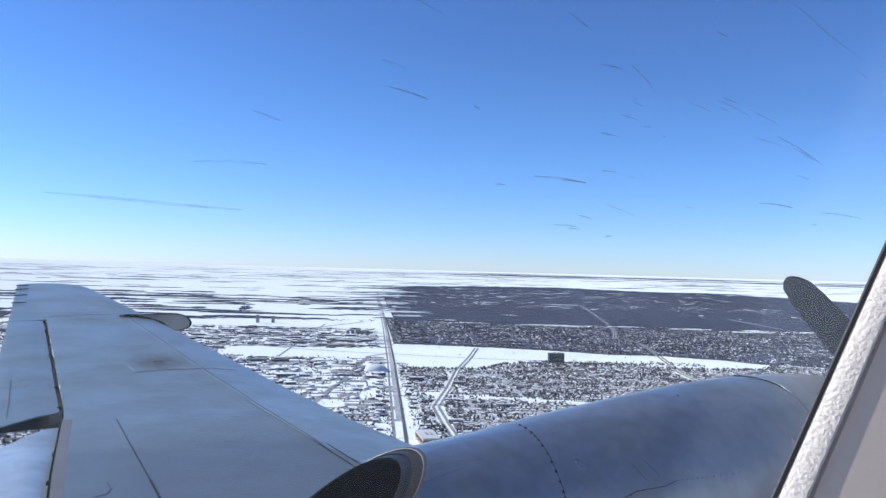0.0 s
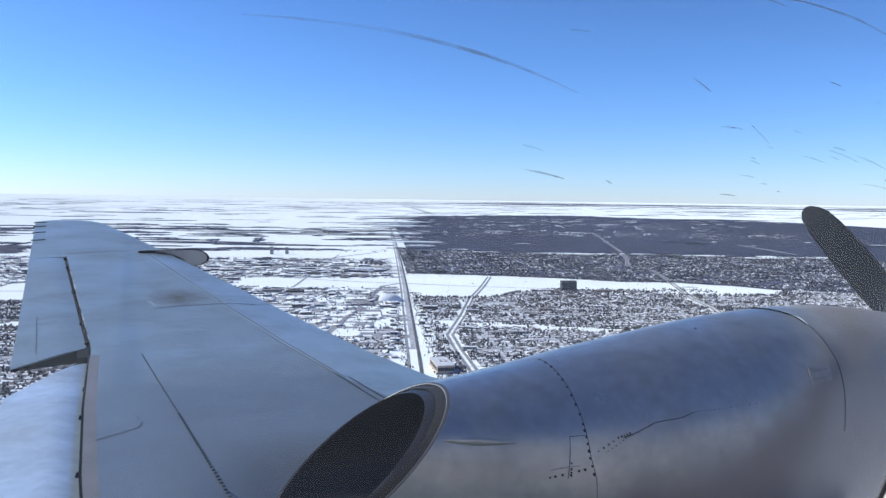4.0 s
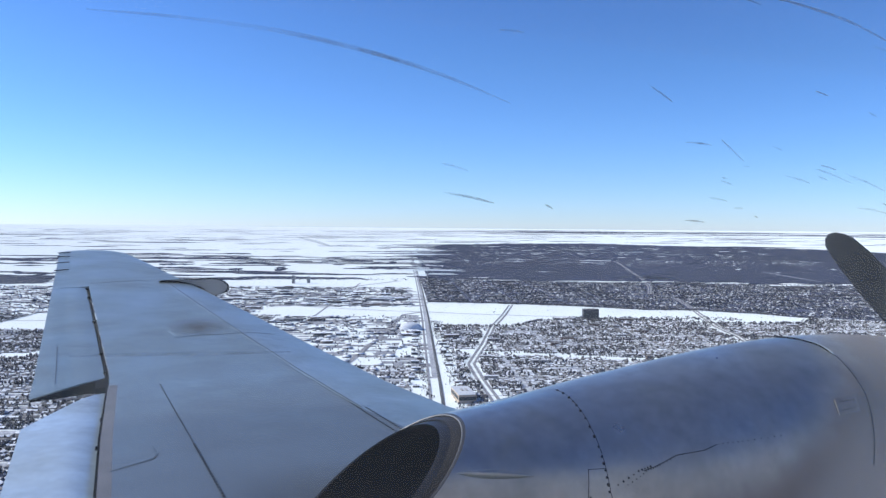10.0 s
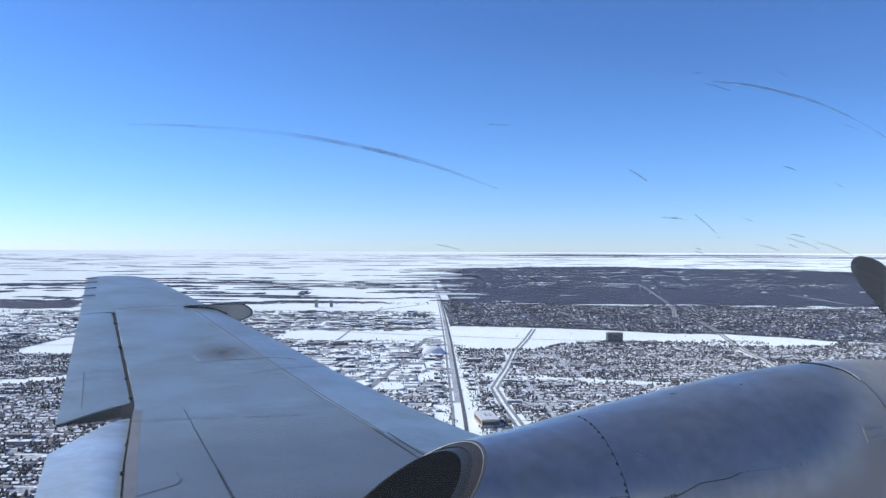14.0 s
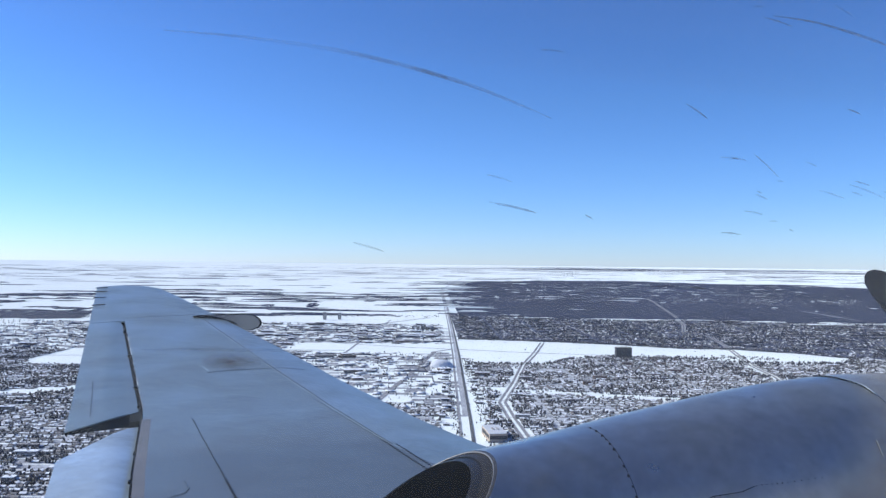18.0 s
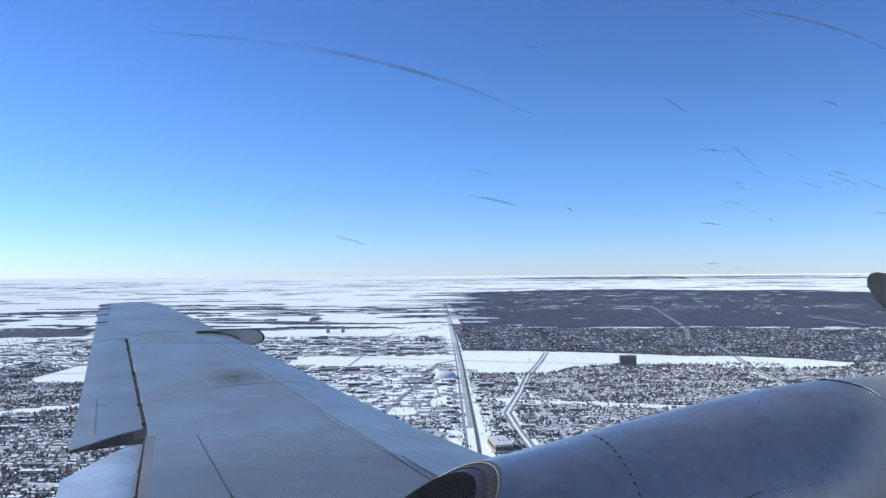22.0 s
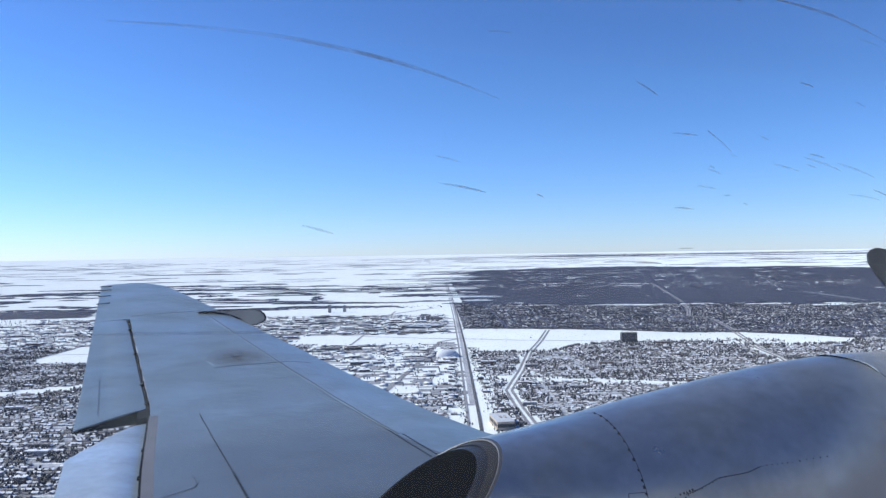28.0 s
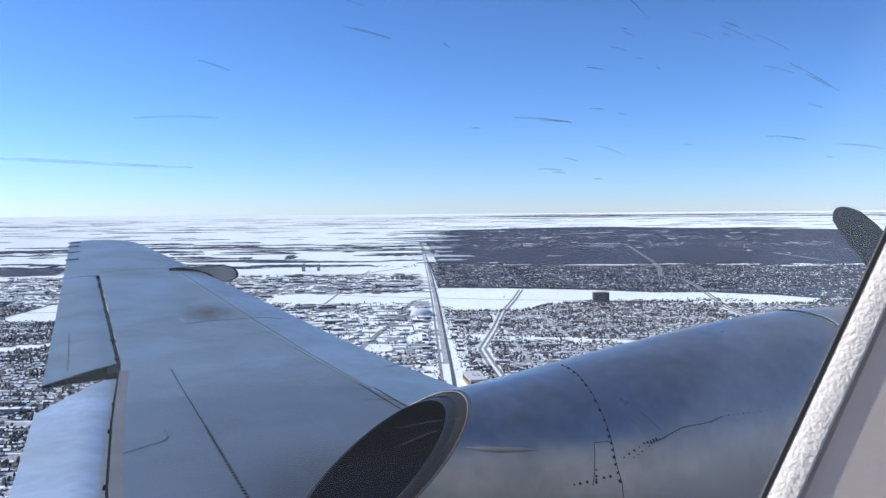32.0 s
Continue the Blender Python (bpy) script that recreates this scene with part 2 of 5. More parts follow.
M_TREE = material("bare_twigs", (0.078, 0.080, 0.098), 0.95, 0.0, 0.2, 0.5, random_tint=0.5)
# far twigs: darker and bluer than the near ones, haze in the colour
M_TWIGS = material("hazy_far_twigs", (0.030, 0.038, 0.064), 0.95, 0.0, 0.2, 0.5, random_tint=0.45)
M_FIR = material("dark_conifer", (0.022, 0.030, 0.036), 0.95, 0.0, 0.2, 0.5, random_tint=0.4)
M_WALL = material("house_siding", (0.24, 0.23, 0.225), 0.85, 0.0, 0.1, 0.4, random_tint=0.6)
M_ROOF = material("snowy_roof", (0.78, 0.80, 0.84), 0.8, 0.0, 0.1, 0.3, random_tint=0.25)
M_BARE = material("grey_shingle_roof", (0.20, 0.19, 0.19), 0.9, 0.0, 0.1, 0.3, random_tint=0.4)
M_CONC = material("concrete_facade", (0.36, 0.34, 0.33), 0.8, 0.0, 0.1, 0.2, random_tint=0.35)
M_BRICK = material("brown_brick_facade", (0.20, 0.14, 0.12), 0.85, 0.0, 0.1, 0.3, random_tint=0.3)
M_TAN = material("tan_metal_siding", (0.50, 0.40, 0.31), 0.7, 0.0, 0.08, 0.3)
M_TOWER = material("dark_office_facade", (0.07, 0.07, 0.085), 0.5, 0.0, 0.1, 0.3)
M_GLASS = material("window_glass_band", (0.05, 0.05, 0.055), 0.7, 0.0, 0.1, 0.3)


# ---- builders ----
def link(name, verts, faces, mat, parent=None, label="", smooth=False, mats=None, index=None):
    me = bpy.data.meshes.new(name)
    me.from_pydata([tuple(v) for v in verts], [], [tuple(f) for f in faces])
    for m in mats or [mat]:
        me.materials.append(m)
    if index is not None:
        me.polygons.foreach_set("material_index", index)
    if smooth:
        me.polygons.foreach_set("use_smooth", [True] * len(me.polygons))
    me.update()
    ob = new(name, me)
    if parent:
        ob.parent = parent
    if label:
        tagged(ob, label)
    return ob


def part(name, bm, mat, parent=None, label="", smooth=False):
    me = bpy.data.meshes.new(name)
    bmesh.ops.recalc_face_normals(bm, faces=bm.faces)
    if smooth:
        for f in bm.faces:
            f.smooth = True
    bm.to_mesh(me)
    bm.free()
    me.materials.append(mat)
    ob = new(name, me)
    if parent:
        ob.parent = parent
    if label:
        tagged(ob, label)
    return ob


def loft(name, loops, mat, parent=None, label="", smooth=True, caps=(False, False), closed=True):
    """Skin over loops of equal length."""
    n = len(loops[0])
    verts = [v for lp in loops for v in lp]
    faces = []
    for a in range(len(loops) - 1):
        for b in range(n if closed else n - 1):
            c = (b + 1) % n
            faces.append((a * n + b, a * n + c, (a + 1) * n + c, (a + 1) * n + b))
    if caps[0]:
        faces.append(tuple(range(n))[::-1])
    if caps[1]:
        faces.append(tuple((len(loops) - 1) * n + b for b in range(n)))
    ob = link(name, verts, faces, mat, parent, label, smooth)
    bm = bmesh.new()
    bm.from_mesh(ob.data)
    bmesh.ops.recalc_face_normals(bm, faces=bm.faces)
    bm.to_mesh(ob.data)
    bm.free()
    if smooth:
        ob.data.polygons.foreach_set("use_smooth", [True] * len(ob.data.polygons))
        ob.data.set_sharp_from_angle(angle=radians(38))
    return ob


def box(name, lo, hi, mat, parent=None, label="", bevel=0.0):
    bm = bmesh.new()
    bmesh.ops.create_cube(bm, size=1.0)
    for v in bm.verts:
        v.co = [l + (c + 0.5) * (h - l) for l, h, c in zip(lo, hi, v.co)]
    if bevel:
        bmesh.ops.bevel(bm, geom=bm.edges[:], offset=bevel, segments=2, affect="EDGES")
    return part(name, bm, mat, parent, label)


def ribbon(name, pts, width, normal, mat, parent=None, label="", lift=0.0, thick=0.001):
    """A thin strip with some thickness along a line of points on a surface."""
    pts = [Vector(p) for p in pts]
    loops = []
    for i, p in enumerate(pts):
        d = (pts[min(i + 1, len(pts) - 1)] - pts[max(i - 1, 0)]).normalized()
        nrm = Vector(normal).normalized()
        s = d.cross(nrm).normalized()
        w = width[i] if isinstance(width, (list, tuple)) else width
        q = p + nrm * lift
        loops.append([q - s * w / 2, q + s * w / 2, q + s * w / 2 + nrm * thick, q - s * w / 2 + nrm * thick])
    return loft(name, loops, mat, parent, label, smooth=False, caps=(True, True))


def interp(x, xs, ys):
    return float(np.interp(x, xs, ys))


# ---- the plain: true distances up to the horizon, drawn together beyond 1.5 km so that the sheet ends 4.9 km out ----
NEAR, RIM = 1500.0, 4900.0
ALT = 450.0                      # height of the eye over the plain
GROUND = EYE - ALT
U_AX, V_AX = np.array((0.342, 0.940)), np.array((0.940, -0.342))   # along and across the straight road
R_TAB = np.linspace(NEAR, RIM - 6, 1200)
D_TAB = R_TAB / (1 - ((R_TAB - NEAR) / (RIM - NEAR)) ** 2)


def place(p):
    """True plan points (n, 3) to the sheet: far distances are shortened and lifted towards eye level along the sight line."""
    p = np.asarray(p, float)
    d = np.hypot(p[:, 0], p[:, 1])
    r = np.where(d > NEAR, np.interp(d, D_TAB, R_TAB), d)
    k = r / np.maximum(d, 1e-6)
    out = p * k[:, None]
    out[:, 2] = GROUND + ALT * (1 - k) + p[:, 2] * k
    return out


PLAN, SHIFT = 2.25, 58   # metres per unit of the town plan's (u, v), and its offset along the flight


def uv(u, v, z=0.0, du=0.0, dv=0.0):
    """A plan point, with an offset in metres."""
    a, b = u * PLAN + du, (v + SHIFT) * PLAN + dv
    return (a * U_AX[0] + b * V_AX[0], a * U_AX[1] + b * V_AX[1], z)


ground_verts, ground_faces = [], []
radii = [0, 40, 120, 250, 400, 600, 800, 1000, 1200, 1350, *D_TAB[::8]]
SEG = 300
for r in radii:
    ring = [(r * math.sin(2 * math.pi * a / SEG), r * math.cos(2 * math.pi * a / SEG), 0) for a in range(SEG)]
    ground_verts.extend(place(ring).tolist())
for i in range(len(radii) - 1):
    for a in range(SEG):
        b = (a + 1) % SEG
        ground_faces.append((i * SEG + a, (i + 1) * SEG + a, (i + 1) * SEG + b, i * SEG + b))
tagged(link("ground", ground_verts, ground_faces, M_SNOW, smooth=True), "flat snow-covered prairie reaching to the horizon", "ground", kind="structure")


def sheet(name, quad, mat, label, category, lift=0.5, nu=12, nv=12, wobble=0.0, kind="structure"):
    """A patch on the ground from four (u, v) corners, following the sheet."""
    q = np.array(quad, float)
    pts = []
    for i in range(nu + 1):
        for j in range(nv + 1):
            a, b = i / nu, j / nv
            p = (1 - a) * (1 - b) * q[0] + a * (1 - b) * q[1] + a * b * q[2] + (1 - a) * b * q[3]
            if wobble and (i in (0, nu) or j in (0, nv)):
                p = p + np.random.uniform(-wobble, wobble, 2)
            pts.append(uv(p[0], p[1], lift))
    faces = [(i * (nv + 1) + j, (i + 1) * (nv + 1) + j, (i + 1) * (nv + 1) + j + 1, i * (nv + 1) + j + 1) for i in range(nu) for j in range(nv)]
    return tagged(link(name, place(pts).tolist(), faces, mat), label, category, kind=kind)


def road(name, line, width, mat, label, lift=0.5):
    """A strip along (u, v) points."""
    pts = []
    fine = []
    for a, b in zip(line, line[1:]):
        n = max(1, int(math.dist(a, b) / 120))
        fine += [(a[0] + (b[0] - a[0]) * k / n, a[1] + (b[1] - a[1]) * k / n) for k in range(n)]
    fine.append(line[-1])
    for i, p in enumerate(fine):
        a, b = np.array(fine[max(i - 1, 0)]), np.array(fine[min(i + 1, len(fine) - 1)])
        d = (b - a) / np.linalg.norm(b - a)
        s = np.array((-d[1], d[0])) * width / 2
        pts += [uv(*p, lift, *s), uv(*p, lift, *-s)]
    faces = [(2 * i, 2 * i + 1, 2 * i + 3, 2 * i + 2) for i in range(len(fine) - 1)]
    return tagged(link(name, place(pts).tolist(), faces, mat), label, "road", kind="structure")


def scatter(name, verts, faces, where, size, turn, height, mat, label, category):
    """Many copies of one small shape joined into one mesh. where: (n, 2) in (u, v); size, turn, height: (n,)."""
    verts, faces = np.array(verts, float), np.array(faces)
    n, k = len(where), len(verts)
    c, s = np.cos(turn)[:, None], np.sin(turn)[:, None]
    x, y = verts[None, :, 0] * size[:, None], verts[None, :, 1] * size[:, None]
    pu, pv = where[:, :1] * PLAN + x * c - y * s, (where[:, 1:] + SHIFT) * PLAN + x * s + y * c
    z = verts[None, :, 2] * height[:, None]
    p = np.stack([pu * U_AX[0] + pv * V_AX[0], pu * U_AX[1] + pv * V_AX[1], z], -1).reshape(-1, 3)
    f = (faces[None] + (np.arange(n) * k)[:, None, None]).reshape(-1, faces.shape[1])
    me = bpy.data.meshes.new(name)
    p = place(p)
    me.vertices.add(len(p))
    me.vertices.foreach_set("co", p.ravel())
    m = faces.shape[1]
    me.loops.add(len(f) * m)
    me.loops.foreach_set("vertex_index", f.ravel().astype(np.int32))
    me.polygons.add(len(f))
    me.polygons.foreach_set("loop_start", np.arange(0, len(f) * m, m, dtype=np.int32))
    me.update(calc_edges=True)
    me.validate()
    me.materials.append(mat)
    return tagged(new(name, me), label, category, kind="stuff")


# ---- roads, fields and woods ----
HWY_U, HWY_V = (350, 874, 1029, 1389, 1735, 2523, 3466, 4615, 5883, 6437, 7937, 14096), (-12, -9, -6, -1, 4, 11, 15, 17, 16, 51, 156, 584)
AVE_U, AVE_V = (480, 922, 1012, 1136, 1211, 1327, 1551, 1770, 2002), (64, 52, 48, 46, 61, 85, 125, 177, 226)
BLVD_U, BLVD_V = (480, 1000, 1421, 1563, 1782, 1971, 2203, 2300, 2345, 2400, 2611, 3039, 3880, 4732), (370, 470, 570, 587, 638, 683, 730, 724, 700, 718, 786, 895, 1074, 1253)
RING_U, RING_V = (480, 640, 720, 800, 880, 960, 1060, 1250, 1500), (-262, -330, -392, -410, -385, -330, -285, -270, -300)
WOOD_V, WOOD_U = (0, 60, 100, 249, 439, 647, 856, 1066, 1248, 1569, 2900), (3120, 3088, 2950, 3060, 2886, 2884, 2882, 2879, 2818, 2803, 2650)     # near edge of the woodland
PARK_V, PARK_U = (0, 22, 147, 276, 423, 544, 676, 784, 860, 1100, 2100), (2076, 2073, 2054, 2021, 1963, 1894, 1879, 1816, 1733, 1640, 1400)   # far edge of the snowy park
LAWN_V, LAWN_U = (0, 11, 100, 168, 242, 350, 418, 537, 593, 695, 811, 880, 1100), (1569, 1569, 1575, 1571, 1669, 1718, 1692, 1680, 1635, 1623, 1640, 1725, 1640)   # near edge of the park
road("highway", list(zip(HWY_U, HWY_V)), 9, M_ROAD, "straight dark highway running out to the prairie", 1.0)
road("highway_verge", [(u, v - 5) for u, v in zip(HWY_U[2:], HWY_V[2:])], 20, M_PACKED, "slushy verge and service lanes of the highway", 0.3)
road("frontage_road", [(u, v - 14) for u, v in zip(HWY_U[:9], HWY_V[:9])], 8, M_SLUSH, "snow-packed frontage road beside the highway")
road("section_road", [(2010, -900), (1999, -463), (1981, -345), (1910, -211), (1856, -87), (1838, -7), (1789, 121), (1754, 257), (1740, 330)], 13, M_SLUSH, "narrow country road across the snowy park")
road("link_road", [(960, -160), (1152, -133), (1286, -114), (1383, -99), (1537, -81), (1776, -50), (1836, -6)], 20, M_SLUSH, "link road through the yards", 0.9)
road("ring_road", [(1300, -470), (1500, -440), (1705, -403), (1880, -411), (2097, -392), (2316, -328), (2670, -177), (2890, -60)], 22, M_SLUSH, "wide road through the industrial area", 0.9)
road("wood_street", [(4250, 690), (5450, 905)], 26, M_PACKED, "snowy street through the far woodland")
road("wood_street", [(2500, 1500), (2800, 1545), (3600, 1640)], 24, M_PACKED, "snowy street through the far woodland", 4.0)
for k, off in enumerate((-4.2, 4.2)):
    road("avenue", [(u, v + off) for u, v in zip(AVE_U, AVE_V)], 10, M_SLUSH, "ploughed town avenue carriageway with snowy median")
    road("boulevard", [(u, v + off) for u, v in zip(BLVD_U, BLVD_V)], 12, M_SLUSH, "boulevard carriageway through the suburb", 4.0)
    road("curving_avenue", [(u, v + off) for u, v in zip(RING_U, RING_V)], 9, M_SLUSH, "curving avenue through the suburb")
for line, wide in (([(2290, -1100), (2330, -700), (2300, -400), (2210, -60)], 12), ([(2650, -1200), (2600, -600), (2560, -40)], 12), ([(1330, -800), (1420, -500), (1450, -220), (1455, -90)], 12), ([(1640, -950), (1660, -560), (1640, -330)], 12),
                   ([(1260, -560), (1700, -640), (2300, -700), (2900, -820)], 12), ([(1460, -200), (1700, -250), (2380, -220), (2750, -200)], 12), ([(2040, -1500), (2040, -900), (2060, -500), (2000, -20)], 10), ([(1120, -15), (1125, -130), (1140, -300)], 10)):
    road("yard_road", line, wide, M_LOT, "slushy grey road between the yards", 0.6)
WOOD = [(3060, 66), (8900, 480), (8600, 4300), (2650, 2900)]


def field(name, rows, mat, label, category, lift, n=24, ragged=0.0):
    """A patch between two edges: rows of (v, near u, far u)."""
    pts, m = [], len(rows)
    for v, near, far in rows:
        for j in range(n + 1):
            f = j / n
            jog = np.random.uniform(-ragged, ragged) if j in (0, n) else 0.0
            pts.append(uv((near + (far - near) * f) * (1 + jog), v + jog * 900, lift))
    faces = [(i * (n + 1) + j, (i + 1) * (n + 1) + j, (i + 1) * (n + 1) + j + 1, i * (n + 1) + j + 1) for i in range(m - 1) for j in range(n)]
    return tagged(link(name, place(pts).tolist(), faces, mat), label, category, kind="structure")


# far suburb and woodland wear the haze-blue materials
field("far_gardens", [(v, interp(v, PARK_V, PARK_U), interp(v, WOOD_V, WOOD_U) + 20) for v in np.arange(15, 2100, 18)], M_GARDEN, "haze-blued shrubby gardens of the far suburb", "gardens", 1.2, 20, 0.004)
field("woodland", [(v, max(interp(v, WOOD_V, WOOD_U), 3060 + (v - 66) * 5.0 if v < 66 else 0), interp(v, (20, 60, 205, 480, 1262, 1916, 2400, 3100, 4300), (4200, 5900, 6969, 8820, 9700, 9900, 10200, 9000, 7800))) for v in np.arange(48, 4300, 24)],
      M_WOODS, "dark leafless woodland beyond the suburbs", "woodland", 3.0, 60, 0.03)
rng = np.random.default_rng(4)
# tufts and firs: small ragged shapes, one unit high
tuft_v = [(0, 0, 0)]
tuft_f = []
for a in range(5):
    w = 2 * math.pi * a / 5
    r = 0.30 + 0.16 * ((a * 37) % 4) / 4
    tuft_v += [(r * math.cos(w), r * math.sin(w), 0.55 + 0.12 * ((a * 13) % 4)), (r * 0.7 * math.cos(w + 0.6), r * 0.7 * math.sin(w + 0.6), 0.22 + 0.1 * (a % 3))]
top = len(tuft_v)
tuft_v.append((0.05, 0.02, 1.0))
for a in range(5):
    i, j = 1 + 2 * a, 1 + 2 * ((a + 1) % 5)
    tuft_f += [(0, i + 1, i), (i, i + 1, j), (i, j, top), (0, j, i + 1)]
fir_v = [(0, 0, 1.0)]
fir_f = []
for t, (z, r) in enumerate(((0.52, 0.17), (0.08, 0.26))):
    for a in range(6):
        w = 2 * math.pi * (a + 0.5 * t) / 6
        fir_v.append((r * math.cos(w) * (1 + 0.2 * (a % 2)), r * math.sin(w), z - 0.05 * (a % 2)))
for a in range(6):
    b = (a + 1) % 6
    fir_f += [(0, 1 + a, 1 + b), (1 + a, 7 + a, 1 + b), (1 + b, 7 + a, 7 + b)]
# gabled house, unit footprint 1 x 1 (10 m), walls and roof apart
wall_v = [(-.5, -.38, 0), (.5, -.38, 0), (.5, .38, 0), (-.5, .38, 0), (-.5, -.38, .6), (.5, -.38, .6), (.5, .38, .6), (-.5, .38, .6), (-.5, 0, .95), (.5, 0, .95)]
wall_f = [(0, 1, 5), (0, 5, 4), (2, 3, 7), (2, 7, 6), (1, 2, 6), (1, 6, 5), (3, 0, 4), (3, 4, 7), (4, 8, 7), (5, 6, 9)]
roof_v = [(-.56, -.46, .54), (.56, -.46, .54), (.56, 0, 1.0), (-.56, 0, 1.0), (.56, .46, .54), (-.56, .46, .54)]
roof_f = [(0, 1, 2), (0, 2, 3), (3, 2, 4), (3, 4, 5)]


def thickness(u, v):
    """How leafy a quarter is, 0 to 1."""
    return 0.5 + 0.28 * math.sin(u / 14 + 1.9 * math.sin(v / 83)) + 0.22 * math.sin(v / 38 + 1.3 * math.sin(u / 39 + 1))


def town(u0, u1, v0, v1, keep, du=21, dv=6.7, most=7):
    """House plots in rows along v, back to back, with streets between, and the trees of their back lanes and verges."""
    out, green = [], []
    for i, u in enumerate(np.arange(u0, u1, du)):
        bare = v0 - 1
        for v in np.arange(v0, v1, dv):
            if (int(v // dv) % 14) == 0 or not keep(u, v):
                continue
            if rng.random() < 0.018:
                bare = v + rng.uniform(10, 45)
            if v < bare:
                continue
            for off in (4.4, 13.2):
                if rng.random() < 0.86:
                    out.append((u + off + rng.normal(0, 0.6), v + rng.normal(0, 0.9)))
            for _ in range(int(rng.random() * 2 + most * max(0.0, thickness(u, v) - 0.18) ** 1.5 * 3.4 * rng.random())):
                spot = rng.random()
                green.append((u + (8.8 + rng.normal(0, 1.8) if spot < 0.66 else (1.2, 17)[int(spot * 100) % 2] + rng.normal(0, 1.0)), v + rng.uniform(-4, 4)))
    return np.array(out), np.array(green)


def near_keep(u, v):
    if abs(v) > 0.66 * u + 90 or abs(v - interp(u, HWY_U, HWY_V) + 5) < 30 or abs(v - interp(u, AVE_U, AVE_V)) < 9:
        return False
    if v > 0:
        strip = 1265 - 0.28 * v
        return not (strip - 22 < u < strip + 8) and u < interp(v, LAWN_V, LAWN_U) - 20 and abs(v - interp(u, BLVD_U, BLVD_V)) > 10
    if abs(v - interp(u, RING_U, RING_V)) < 10 or v > -330 and u > 1100 or abs(u - 1200 - 0.55 * (v + 650)) < 24 or 1500 < u < 1760 and -860 < v < -690 and v > -0.45 * (u - 1500) - 830:
        return False
    return True


def far_keep(u, v):
    return interp(v, PARK_V, PARK_U) + 12 < u < interp(v, WOOD_V, WOOD_U) - 30 and abs(v - interp(u, BLVD_U, BLVD_V)) > 12 and abs(v) < 0.68 * u


quarters = [town(560, 1720, 20, 1150, near_keep), town(480, 1760, -1100, -40, near_keep, most=9)]
plots, garden = np.concatenate([a for a, _ in quarters]), np.concatenate([b for _, b in quarters])
far_plots, far_green = town(1600, 3090, 40, 1700, far_keep, du=26, dv=9, most=6)
# trodden ground of the plots, block by block
gv, gf = [], []
for u in np.arange(480, 1740, 21):
    v = -0.66 * u
    while v < 0.66 * u:
        if near_keep(u, v) and near_keep(u, v + 20) and near_keep(u + 18, v + 10):
            k = len(gv)
            gv += [uv(u + 0.7, v, 0.15), uv(u + 17.5, v, 0.15), uv(u + 17.5, v + 21, 0.15), uv(u + 0.7, v + 21, 0.15)]
            gf.append((k, k + 1, k + 2, k + 3))
        v += 21
tagged(link("garden_plots", place(gv).tolist(), gf, M_LAWN), "trodden snowy gardens of the suburb", "gardens", kind="structure")
# side streets between the plot rows
sv, sf = [], []
for u in np.arange(480, 1740, 21):
    v = -0.6 * u
    while v < 0.62 * u:
        if near_keep(u, v) and near_keep(u, v + 27):
            k = len(sv)
            sv += [uv(u - 1.4, v, 0.25), uv(u + 1.4, v, 0.25), uv(u + 1.4, v + 28, 0.25), uv(u - 1.4, v + 28, 0.25)]
            sf.append((k, k + 1, k + 2, k + 3))
        v += 27
tagged(link("side_streets", place(sv).tolist(), sf, M_PACKED), "snow-packed residential side streets", "road", kind="structure")


def houses(name, where, label, snow=0.6):
    n = len(where)
    size, turn = rng.uniform(9, 14, n), np.where(rng.random(n) < 0.3, 0, math.pi / 2) + rng.normal(0, 0.03, n)
    h = rng.uniform(4.5, 6.5, n)
    scatter(name + "_walls", wall_v, wall_f, where, size, turn, h, M_WALL, label, "houses")
    snowy = rng.random(n) < snow
    scatter(name + "_snowy_roofs", roof_v, roof_f, where[snowy], size[snowy], turn[snowy], h[snowy], M_ROOF, "snow-covered roofs of " + label, "roofs")
    scatter(name + "_bare_roofs", roof_v, roof_f, where[~snowy], size[~snowy], turn[~snowy], h[~snowy], M_BARE, "bare grey roofs of " + label, "roofs")


def nearest(where, count):
    """Splits off the count points of a stretch of the plan that lies nearest below the flight line."""
    order = np.argsort(np.hypot(where[:, 0], where[:, 1]) + 3 * np.abs(where[:, 1] - 150))
    return where[order[:count]], where[order[count:]]


first_plots, rest_plots = nearest(plots[plots[:, 0] > 640], 260)
rest_plots = np.concatenate([rest_plots, plots[plots[:, 0] <= 640]])
houses("suburb", rest_plots, "small family houses in rows")
houses("far_suburb", far_plots[rng.random(len(far_plots)) < 0.45], "distant family houses in rows", 0.5)


def cuboid(lo, hi):
    (a, b, c), (d, e, f) = lo, hi
    return [(a, b, c), (d, b, c), (d, e, c), (a, e, c), (a, b, f), (d, b, f), (d, e, f), (a, e, f)]


CUBE_F = [(0, 3, 2, 1), (4, 5, 6, 7), (0, 1, 5, 4), (1, 2, 6, 5), (2, 3, 7, 6), (3, 0, 4, 7)]


